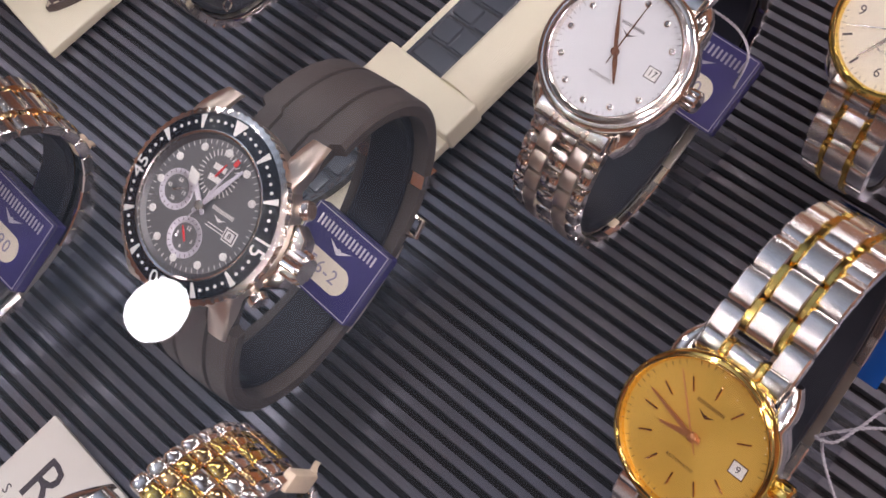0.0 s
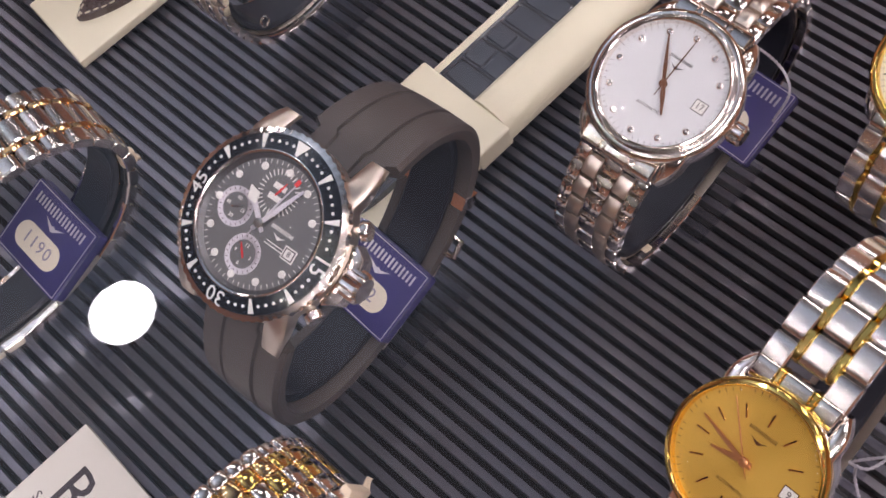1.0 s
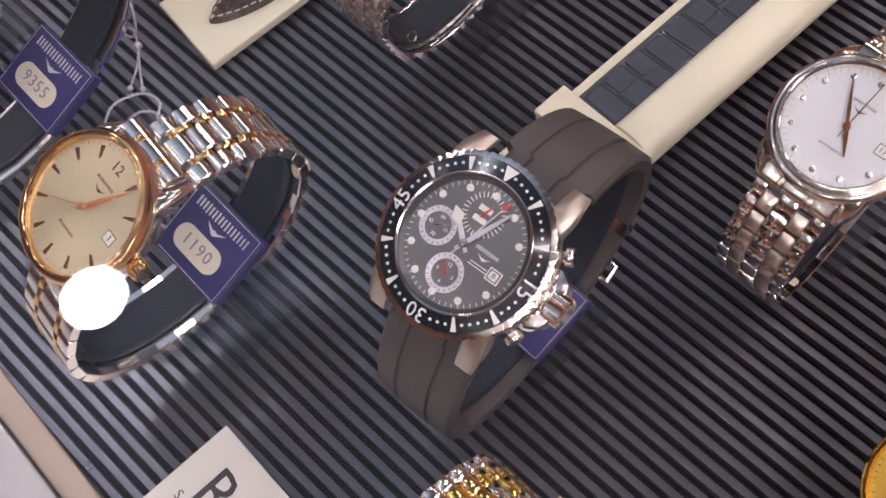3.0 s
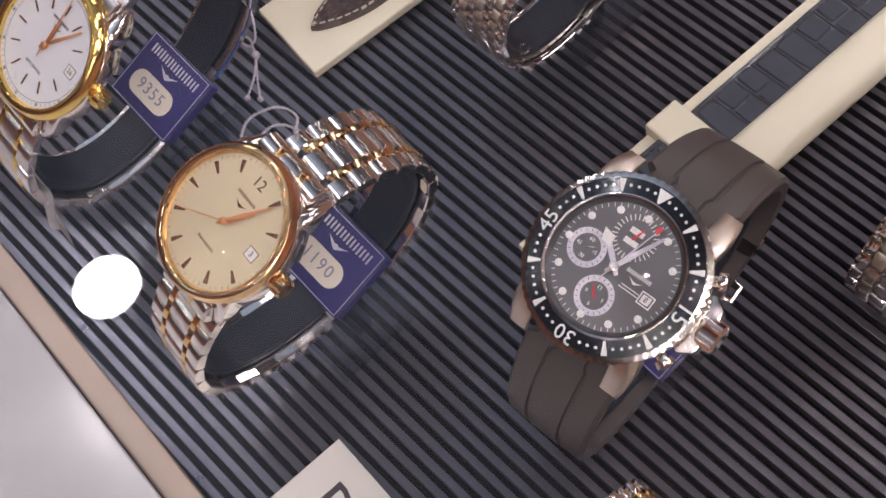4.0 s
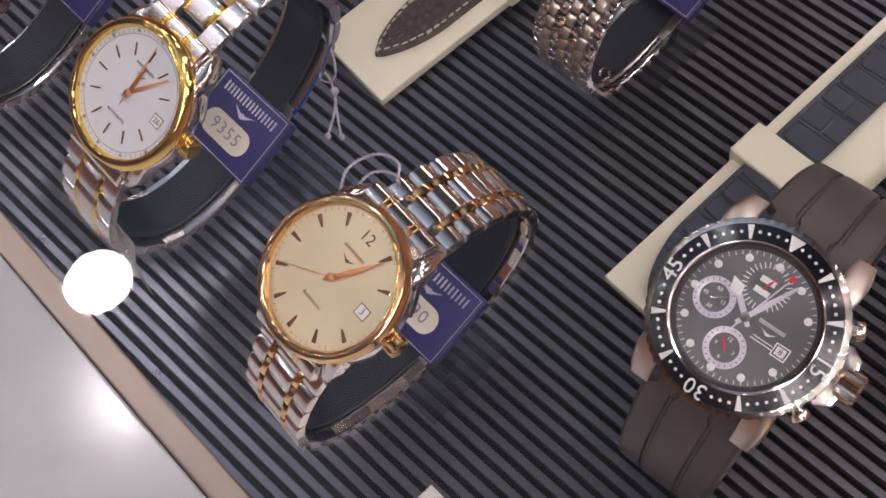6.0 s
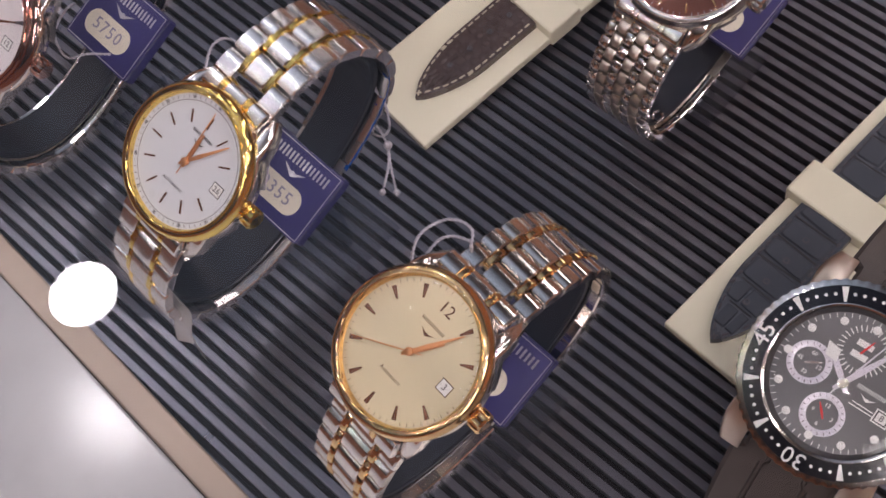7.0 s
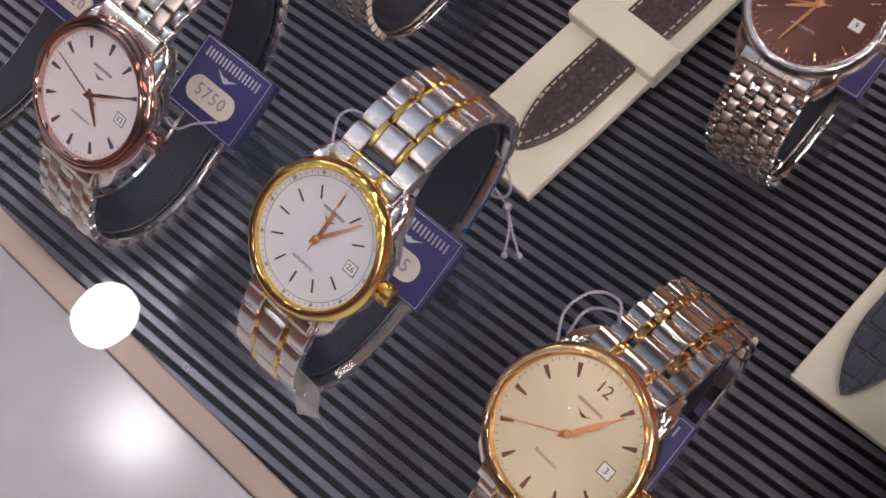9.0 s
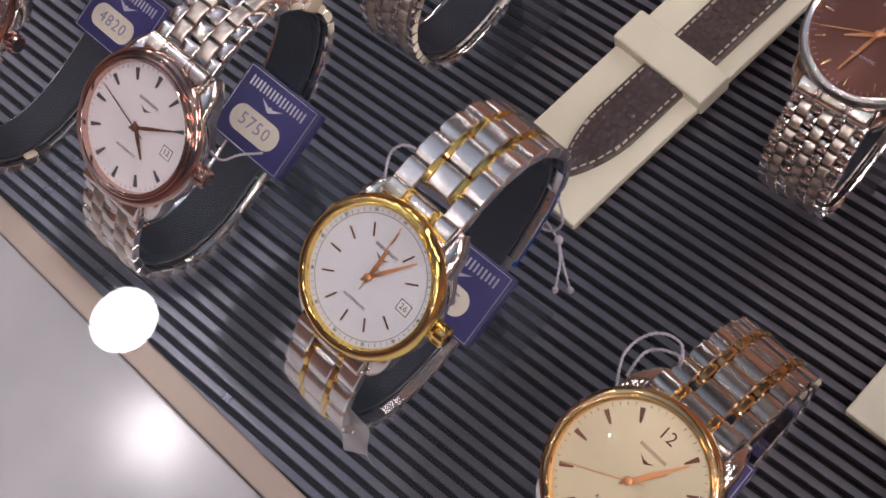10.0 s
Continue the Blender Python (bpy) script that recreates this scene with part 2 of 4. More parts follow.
def smooth_path(points, n=8):
    """Catmull-Rom curve through the points."""
    P = [Vector(p) for p in points]
    P = [P[0] * 2 - P[1]] + P + [P[-1] * 2 - P[-2]]
    out = []
    for a, b, c, d in zip(P, P[1:], P[2:], P[3:]):
        for i in range(n):
            t = i / n
            out.append(0.5 * (2 * b + (c - a) * t + (2 * a - 5 * b + 4 * c - d) * t * t + (3 * b - a - 3 * c + d) * t ** 3))
    return out + [P[-2]]


def text_mesh(text, size, depth=0.05, spacing=1.0):
    """Lettering lying in the plane, centred, size in millimetres."""
    cu = bpy.data.curves.new("lettering", "FONT")
    cu.body, cu.size, cu.align_x, cu.align_y, cu.space_character = text, size * MM, "CENTER", "CENTER", spacing
    cu.extrude, cu.resolution_u = depth * MM, 2
    ob = bpy.data.objects.new("lettering", cu)
    scene.collection.objects.link(ob)
    bpy.context.view_layer.update()
    me = bpy.data.meshes.new_from_object(ob.evaluated_get(bpy.context.evaluated_depsgraph_get()))
    bpy.data.objects.remove(ob)
    me.materials.clear()
    return me


def lettering(name, text, size, mat, parent, m, spacing=1.0, label=""):
    me = text_mesh(text, size, spacing=spacing)
    me.materials.append(mat)
    return put(name, me, parent, m, label)


def word_bars(width, height, mat, parent, m, n=8, name="brand_bars"):
    """A word shown as a row of plain upright bars."""
    bm = None
    for i in range(2 * n):
        wd = width / (2 * n)
        bm = box(wd * 0.42, height * (0.9 if i % 3 else 1), 0.14, ((i + 0.5) * wd - width / 2, 0, 0), bm=bm)
    return part(name, bm, mat, parent, m=m, smooth=False)


def wing_mark(width, mat, parent, m):
    """Plain winged emblem."""
    bm = prism([(-0.5 * width, 0.16 * width), (-0.1 * width, 0.02 * width), (0, 0.07 * width), (0.1 * width, 0.02 * width), (0.5 * width, 0.16 * width), (0.12 * width, -0.1 * width), (0, -0.16 * width), (-0.12 * width, -0.1 * width)], 0, 0.12)
    return part("emblem", bm, mat, parent, m=m, smooth=False)


# ---- the loop that a strap follows round its cuff ----
class Loop:
    def __init__(self, a=39.0, b=27.0, top=-3.2, p=2.35, skew=0.0, a6=None, n=720):
        pts = []
        for i in range(n):
            t = math.pi / 2 - 2 * math.pi * i / n
            c, s = math.cos(t), math.sin(t)
            y = (a if c > 0 else a6 or a) * math.copysign(abs(c) ** (2 / p), c)
            z = top - b + b * math.copysign(abs(s) ** (2 / p), s)
            pts.append(Vector((0, y + skew * (z - top), z)))
        self.pts = pts
        self.len = [0.0]
        for i in range(n):
            self.len.append(self.len[-1] + (pts[(i + 1) % n] - pts[i]).length)
        self.total = self.len[-1]

    def at(self, s):
        """Point and outward turn (degrees about x) at the distance s from the top, towards twelve."""
        s %= self.total
        i = int(np.searchsorted(self.len, s)) - 1
        i = max(0, min(i, len(self.pts) - 1))
        a, b = self.pts[i], self.pts[(i + 1) % len(self.pts)]
        f = (s - self.len[i]) / max(1e-9, self.len[i + 1] - self.len[i])
        c0, c1 = self.pts[i - 6], self.pts[(i + 7) % len(self.pts)]
        d = c1 - c0
        return a.lerp(b, f), math.degrees(math.atan2(d.z, d.y))

    def reach(self, y, side=1):
        """Distance from the top at which the loop passes |y|."""
        for i, q in enumerate(self.pts):
            if side * q.y > y and q.z > self.pts[0].z - 14:
                return self.len[i]
        return 20.0


def sweep(loop, s0, s1, section, step=2.0, bm=None, mat=0, taper=None):
    """A band along the loop; section is a closed outline of (x, height)."""
    bm = bm or bmesh.new()
    n = max(2, int(abs(s1 - s0) / step))
    rings = []
    for i in range(n + 1):
        f = i / n
        p, turn = loop.at(s0 + (s1 - s0) * f)
        m = Matrix.Translation(p) @ Matrix.Rotation(radians(turn), 4, "X")
        k = taper(f) if taper else 1.0
        rings.append([bm.verts.new(m @ Vector((x * k, 0, h))) for x, h in section])
    q = len(section)
    for a, b in zip(rings, rings[1:]):
        for k in range(q):
            f = bm.faces.new((a[k], a[(k + 1) % q], b[(k + 1) % q], b[k]))
            f.material_index = mat
    bm.faces.new(rings[0][::-1]).material_index = mat
    bm.faces.new(rings[-1]).material_index = mat
    return bm


def barrel(bm, x0, x1, length, height, mat=0, y=0.0, edge=0.35, n=5):
    """One bracelet piece: a bar across the strap with a rounded top and eased ends."""
    prof = [(-length / 2, -height / 2)]
    for i in range(n + 1):
        t = math.pi * (1 - i / n)
        prof.append((length / 2 * (0.16 * math.cos(t) + 0.84 * math.copysign(abs(math.cos(t)) ** 0.6, math.cos(t))), height * (-0.05 + 0.55 * math.sin(t) ** 0.7)))
    prof.append((length / 2, -height / 2))
    rings = []
    for x, k in ((x0, 0.8), (x0 + edge, 1), (x1 - edge, 1), (x1, 0.8)):
        rings.append([bm.verts.new((x, y + py * (0.5 + k / 2), pz * k)) for py, pz in prof])
    q = len(prof)
    for a, b in zip(rings, rings[1:]):
        for k in range(q):
            bm.faces.new((a[k], a[(k + 1) % q], b[(k + 1) % q], b[k])).material_index = mat
    bm.faces.new(rings[0][::-1]).material_index = mat
    bm.faces.new(rings[-1]).material_index = mat


LINKS = {}


def link_mesh(style):
    """One link of a bracelet style, sharing one mesh among all its copies. Returns mesh and pitch."""
    if style in LINKS:
        return LINKS[style]
    bm = bmesh.new()
    if style == "three_row":
        pitch, mats = 7.6, [SATIN, GOLD]
        barrel(bm, -10.4, -4.75, 7.45, 3.0, n=7), barrel(bm, 4.75, 10.4, 7.45, 3.0, n=7)
        for side in (-1, 1):
            lo, hi = sorted((side * 3.3, side * 4.7))
            barrel(bm, lo, hi, 7.5, 2.85, 1, y=3.8, edge=0.2)
            barrel(bm, *sorted((side * 3.3, side * 5.3)), 1.5, 2.75, 1, y=3.8, edge=0.2)
        barrel(bm, -3.25, 3.25, 7.35, 3.0, y=3.8, n=7)
    elif style == "five_row":
        pitch, mats = 6.2, [STEEL, ROSE]
        barrel(bm, -3.7, 3.7, 6.12, 3.2, n=7)
        for side in (-1, 1):
            barrel(bm, *sorted((side * 3.75, side * 5.5)), 5.9, 3.1, 1, y=3.1, n=7)
            barrel(bm, *sorted((side * 5.55, side * 10.1)), 6.12, 3.1, n=7)
    elif style == "checker":
        pitch, mats = 8.2, [STEEL, GOLD, ROSE]
        for i, (x0, x1) in enumerate(((-10, -7), (-6.9, -2.6), (-2.5, 2.5), (2.6, 6.9), (7, 10))):
            barrel(bm, x0, x1, 4.05, 2.0, (0, 1, 0, 2, 0)[i], y=0, n=7)
            barrel(bm, x0, x1, 4.05, 2.0, (0, 2, 1, 0, 0)[i], y=4.1, n=7)
    elif style == "brick":
        pitch, mats = 5.6, [STEEL, BRUSHED]
        for i, (x0, x1) in enumerate(((-10, -6.6), (-6.5, -2.6), (-2.5, 2.5), (2.6, 6.5), (6.6, 10))):
            barrel(bm, x0, x1, 5.3, 2.8, i % 2, y=2.8 * (i % 2))
    else:
        pitch, mats = 4.0, [STEEL, BRUSHED]
        for i in range(7):
            x = -9.0 + 3.0 * i
            barrel(bm, x - 1.42, x + 1.42, 3.7, 2.7, i % 2, y=2.0 * (i % 2), edge=0.6)
    LINKS[style] = (mesh_of("link", bm, mats), pitch)
    return LINKS[style]


def bracelet(thing, loop, style, start, width=1.0, label=""):
    """Links from both lugs round to a folding clasp at the bottom."""
    holder = new("bracelet")
    holder.parent = thing
    if label:
        holder["label"] = label
    me, pitch = link_mesh(style)
    half = loop.total / 2
    s = start + pitch / 2
    while s < half - 9:
        f = (s - start) / (half - start)
        for side in (1, -1):
            p, turn = loop.at(side * s)
            m = Matrix.Translation(p * MM) @ Matrix.Rotation(radians(turn), 4, "X") @ Matrix.Diagonal((width * (1 - 0.13 * f), 1, 1, 1))
            if side < 0:
                m = m @ Matrix.Rotation(math.pi, 4, "Z")
            put("link", me, holder, m)
        s += pitch
    sec = [(-8.6, -1.4), (-8.2, 0.9), (-7, 1.5), (7, 1.5), (8.2, 0.9), (8.6, -1.4)]
    part("clasp", sweep(loop, half - 11, half + 11, sec), BRUSHED, holder, "brushed folding clasp")
    return holder


def stand(origin, loop, half=6.6):
    """Black cuff on a short foot with a flat base that carries one watch."""
    st = new("watch_stand")
    st.matrix_basis = origin
    tagged(st, "dark C-shaped watch cuff on a clear acrylic foot", "watch stand", "watch stands")
    inner = [(-half, -2.2), (-half, -3.4), (-half + 0.6, -4.0), (half - 0.6, -4.0), (half, -3.4), (half, -2.2)]
    part("cuff", sweep(loop, 24, loop.total - 24, inner), CUFF, st)
    low, _ = loop.at(loop.total / 2)
    ground = origin @ (low * MM)
    h = ground.z * 1000 - RIB_TOP
    lev = origin.inverted() @ Matrix.Translation((ground.x, ground.y, RIB_TOP * MM))
    part("post", box(9, 5, h - 1.0, (0, 0, h / 2 + 0.5)), ACRYLIC, st, "clear acrylic post", m=lev, smooth=False)
    part("base_plate", box(24, 30, 2.0, (0, 0, 1.0)), ACRYLIC, st, "clear acrylic base plate", m=lev, smooth=False)
    return st


def price_tag(origin, rel, turn, number):
    """Navy hang tag with foil edge, word bars, emblem and a paper sticker with pen figures."""
    tg = new("price_tag")
    tg.matrix_basis = origin @ mm(*rel, *turn)
    tagged(tg, "navy blue leatherette tag with silver print and handwritten sticker", "price tag", "price tags")
    part("card", prism(rounded(27, 21.5, 0.8), -3.4, 0.6, 0.45), TAG, tg)
    rim = prism(rounded(27.16, 21.66, 0.86), -0.2, 0.05)
    part("foil_edge", rim, TAG_EDGE, tg, "silver foil edge line")
    word_bars(21.5, 2.9, FOIL, tg, mm(0, 6.9, 0.65))
    wing_mark(8, FOIL, tg, mm(0, 3.3, 0.6))
    for bx, by, bw, bh in ((0, 10.2, 26, 0.22), (0, -10.2, 26, 0.22), (12.9, 0, 0.22, 20.4), (-12.9, 0, 0.22, 20.4)):
        part("border_line", box(bw, bh, 0.06, (bx, by, 0.62)), FOIL, tg, smooth=False)
    st = part("sticker", prism(rounded(18, 7.6, 3.7), 0.6, 0.72), STICKER, tg, "cream oval paper sticker", m=mm(-1, -3.2, 0))
    lettering("figures", number, 5.2, PEN, st, mm(0, 0, 0.78), spacing=1.15)
    return tg


def twist(points):
    """Two fine strands wound round each other along the points."""
    path = smooth_path(points, 30)
    bm = None
    for phase in (0, math.pi):
        run, out = 0.0, []
        for i, p in enumerate(path):
            a, b = path[max(0, i - 1)], path[min(len(path) - 1, i + 1)]
            run += (p - a).length
            t = (b - a).normalized()
            u = t.cross(Vector((0.3, 0.2, 1))).normalized()
            v = t.cross(u)
            ang = phase + run * 2.6
            out.append(p + 0.19 * (math.cos(ang) * u + math.sin(ang) * v))
        bm = merge(bm, tube(out, 0.22, 6))
    return bm


def cord(origin, points, tassel=True):
    """Silver twisted cord with a knot and two loose ends."""
    c = new("tag_cord")
    c.matrix_basis = origin
    tagged(c, "thin silver-grey twisted cord with knotted ends", "cord", "tag cords")
    part("loop", twist(points), CORD, c)
    if tassel:
        e = Vector(points[-1])
        k = bmesh.new()
        bmesh.ops.create_icosphere(k, subdivisions=2, radius=1.25, matrix=Matrix.Translation(e))
        part("knot", k, CORD, c)
        for dx in (-1.0, 1.2):
            part("tassel", twist([e, e + Vector((4 + dx * 0.5, -4, -2)), e + Vector((8 + dx * 1.4, -9 + dx, -4))]), CORD, c)
            k = bmesh.new()
            bmesh.ops.create_icosphere(k, subdivisions=2, radius=0.95, matrix=Matrix.Translation(e + Vector((8 + dx * 1.4, -9 + dx, -4))))
            part("end_knot", k, CORD, c)
    return c


def hand(name, length, width, tail, mat, parent, angle, z, taper=0.35):
    bm = prism([(-width / 2 * 0.7, -tail), (width / 2 * 0.7, -tail), (width / 2, length * 0.35), (width / 2 * taper, length), (-width / 2 * taper, length), (-width / 2, length * 0.35)], 0, 0.22, 0.06)
    return part(name, bm, mat, parent, m=mm(0, 0, z, 0, 0, -angle))


def horn(R, sx, inner, wide, top, drop, reach):
    """One lug: it leaves the case's flank, narrows and bends down beside the strap."""
    bm = bmesh.new()
    y0, y1 = R * 0.3, R * reach
    knee = R * 0.6
    xk = math.sqrt((R * 0.985) ** 2 - knee ** 2)
    rings = []
    for i in range(11):
        y = y0 + (y1 - y0) * i / 10
        if y < knee:
            xo = math.sqrt((R * 0.985) ** 2 - y * y)
        else:
            g = (y - knee) / (y1 - knee)
            xo = xk + (inner + wide - xk) * g + 0.9 * math.sin(math.pi * g) - 0.25 * g ** 6
        f = max(0.0, (y - R * 0.62) / (y1 - R * 0.62))
        zt = top - drop * f ** 1.5
        zb = min(-6.6 - 0.8 * f, zt - 1.6)
        sec = [(inner, zb), (inner, zt - 0.35), (inner + 0.35, zt), ((inner + xo) / 2, zt + 0.1), (xo - 0.7, zt - 0.15), (xo - 0.15, zt - 0.6), (xo, zt - 1.2), (xo - 0.2, zb)]
        rings.append([bm.verts.new((sx * x, y, z)) for x, z in sec])
    q = len(rings[0])
    for a, b in zip(rings, rings[1:]):
        for k in range(q):
            bm.faces.new((a[k], a[(k + 1) % q], b[(k + 1) % q], b[k]))
    bm.faces.new(rings[0][::-1])
    bm.faces.new(rings[-1])
    return bm


def watch(label, origin, R, bezel, dial, style, hands, times, markers, date, width=1.0, loop=None, script=True, dialsize=0.85, minute_track=False, stepped=False, drop=4.0):
    """A round wrist watch on its closed bracelet; the dial's centre is the origin, twelve along y."""
    case = STEEL
    w = new("wrist_watch")
    w.matrix_basis = origin
    tagged(w, label, "watch", "wrist watches in the case")
    rd = R * dialsize
    body = lathe([(0, -7.2), (R * 0.7, -7.2), (R * 0.9, -6.4), (R * 0.985, -4.6), (R * 0.985, -1.8), (R * 0.95, -0.9), (rd * 0.98, -0.9)])
    cs = part("case", body, case, w)
    for sx in (1, -1):
        lm = mesh_of("lug", horn(R, sx, width * 10 + 0.1, 1.5, -0.9, drop, 1.07), case)
        for rz in (0, 180):
            put("lug", lm, cs, mm(0, 0, 0, 0, 0, rz))
    if stepped:
        ring = [(rd, -0.8), (rd, 0.5), (rd + 0.35, 1.7), (rd + 0.7, 1.95), (rd + 1.1, 1.8), (rd + 1.15, 1.3), (rd + 1.5, 1.4), (rd + 1.9, 1.2), (rd + 1.95, 0.7), (rd + 2.4, 0.75), (R * 0.975, 0.4), (R * 1.0, -0.2), (R * 0.995, -0.8), (R * 0.965, -1.2), (rd + 0.5, -1.2)]
    else:
        mid = (rd + R) / 2
        ring = [(rd, -0.8), (rd, 0.6), (rd + 0.3, 1.75), (rd + 0.6, 2.0), (rd + 0.9, 1.95), (rd + 1.0, 1.7), (mid + 0.1, 1.75), (mid + 0.6, 1.45), (R * 0.97, 0.7), (R * 0.995, 0.2), (R * 1.0, -0.3), (R * 0.99, -0.8), (R * 0.965, -1.2), (rd + 0.5, -1.2)]
    part("bezel", lathe(ring, 96), bezel, w)
    face = part("dial", lathe([(0, 0), (rd * 0.5, 0), (rd, 0)]), dial, w)
    for h in (12, *range(1, 12)):
        if date and h == 3 and date[1] == 3:
            continue
        kind = markers[1].get(h, markers[0])
        a = radians(h * 30)
        m = mm(0, 0, 0.02, 0, 0, -h * 30)
        if kind == "bar":
            part("hour_marker", box(0.46, rd * 0.16, 0.35, (0, rd * 0.86, 0.15), 0.1), markers[2], face, m=m)
        elif kind == "long_bar":
            part("hour_marker", box(0.42, rd * 0.2, 0.35, (0, rd * 0.68, 0.15), 0.1), markers[2], face, m=m)
        elif kind == "wedge":
            part("hour_marker", prism([(-0.2, rd * 0.73), (0.2, rd * 0.73), (0.55, rd * 0.92), (-0.55, rd * 0.92)], 0, 0.35, 0.08), markers[2], face, m=m)
        elif kind == "gem":
            part("hour_marker", lathe([(0.75, 0), (0.8, 0.3), (0.45, 0.55), (0, 0.55)], 8, center=(0, rd * 0.86)), STEEL, face, m=m)
        elif kind:
            lettering("numeral", kind, rd * 0.24, markers[2], face, mm(rd * 0.74 * math.sin(a), rd * 0.74 * math.cos(a), 0.08))
    tick = mesh_of("minute_tick", box(0.13, 0.7, 0.04, (0, rd * 0.955, 0.03)), markers[3], False)
    for i in range(60):
        if i % 5 or minute_track:
            put("minute_tick", tick, face, mm(0, 0, 0, 0, 0, -6 * i))
    if minute_track:
        for n in range(5, 65, 5):
            a = radians(6 * n)
            lettering("numeral", str(n), 1.15, markers[3], face, mm(rd * 0.955 * math.sin(a), rd * 0.955 * math.cos(a), 0.05, 0, 0, -6 * n + (180 if 15 < n < 45 else 0)))
        part("track_line", lathe([(rd * 0.905, 0.02), (rd * 0.905, 0.04), (rd * 0.913, 0.04), (rd * 0.913, 0.02)]), markers[3], face)
    word_bars(rd * 0.42, 0.8, markers[3], face, mm(0, rd * 0.46, 0.04))
    wing_mark(rd * 0.24, markers[3], face, mm(0, rd * 0.32, 0.02))
    if script:
        lettering("lettering", "AUTOMATIC" if script is True else script, rd * (0.068 if script is True else 0.085), markers[3], face, mm(0, -rd * 0.42, 0.06), spacing=1.1)
    if date:
        a = radians(date[1] * 30)
        dm = mm(rd * 0.68 * math.sin(a), rd * 0.68 * math.cos(a), 0.03)
        dw = part("date_window", box(3.3, 2.9, 0.12, (0, 0, 0)), markers[3], face, m=dm, smooth=False)
        part("date_disc", box(2.9, 2.5, 0.14, (0, 0, 0.02)), WHITE, dw, smooth=False)
        lettering("figures", date[0], 2.1, INK, dw, mm(0, 0, 0.13))
    hh, mh, sh = times
    hand("hour_hand", rd * 0.5, 1.15, rd * 0.1, hands, face, hh, 0.35)
    hand("minute_hand", rd * 0.8, 0.95, rd * 0.12, hands, face, mh, 0.65)
    hand("second_hand", rd * 0.88, 0.3, rd * 0.22, hands, face, sh, 0.95, 0.6)
    part("hand_cap", lathe([(0.95, 0.3), (0.95, 1.2), (0.6, 1.4), (0, 1.4)], 20), hands, face)
    part("crystal", lathe([(0, 2.2), (rd * 0.6, 2.15), (rd * 0.98, 1.95), (rd * 1.02, 1.6)]), CRYSTAL, w)
    cb = lathe([(0, 3.6), (2.0, 3.6), (2.5, 3.1), (2.5, 0.6), (2.0, 0), (0, 0)], 28)
    for v in cb.verts:
        a = math.atan2(v.co.y, v.co.x)
        k = 1 + 0.05 * math.cos(14 * a)
        v.co = Vector((v.co.z, v.co.x * k, v.co.y * k))
    part("crown", cb, bezel, w, "fluted crown", m=mm(R * 0.985, 0, -3.1))
    loop = loop or Loop()
    el = bmesh.new()
    tone = {"three_row": GOLD, "five_row": ROSE, "checker": ROSE}.get(style, case)
    for x0, x1, k in ((-9.8, -4.8, 0), (-4.7, -3.4, 1), (-3.3, 3.3, 0), (3.4, 4.7, 1), (4.8, 9.8, 0)):
        barrel(el, x0 * width, x1 * width, 5.6, 3.8, k, edge=0.25, n=7)
    em = mesh_of("end_link", el, [case, tone])
    for rz in (0, 180):
        put("end_link", em, cs, mm(0, 0, 0, 0, 0, rz) @ mm(0, R * 0.98, -3.4 - (drop - 4.0) * 0.6, -8 - 6 * (drop - 4.0), 0, 0))
    bracelet(w, loop, style, loop.reach(R * 1.0), width)
    return w


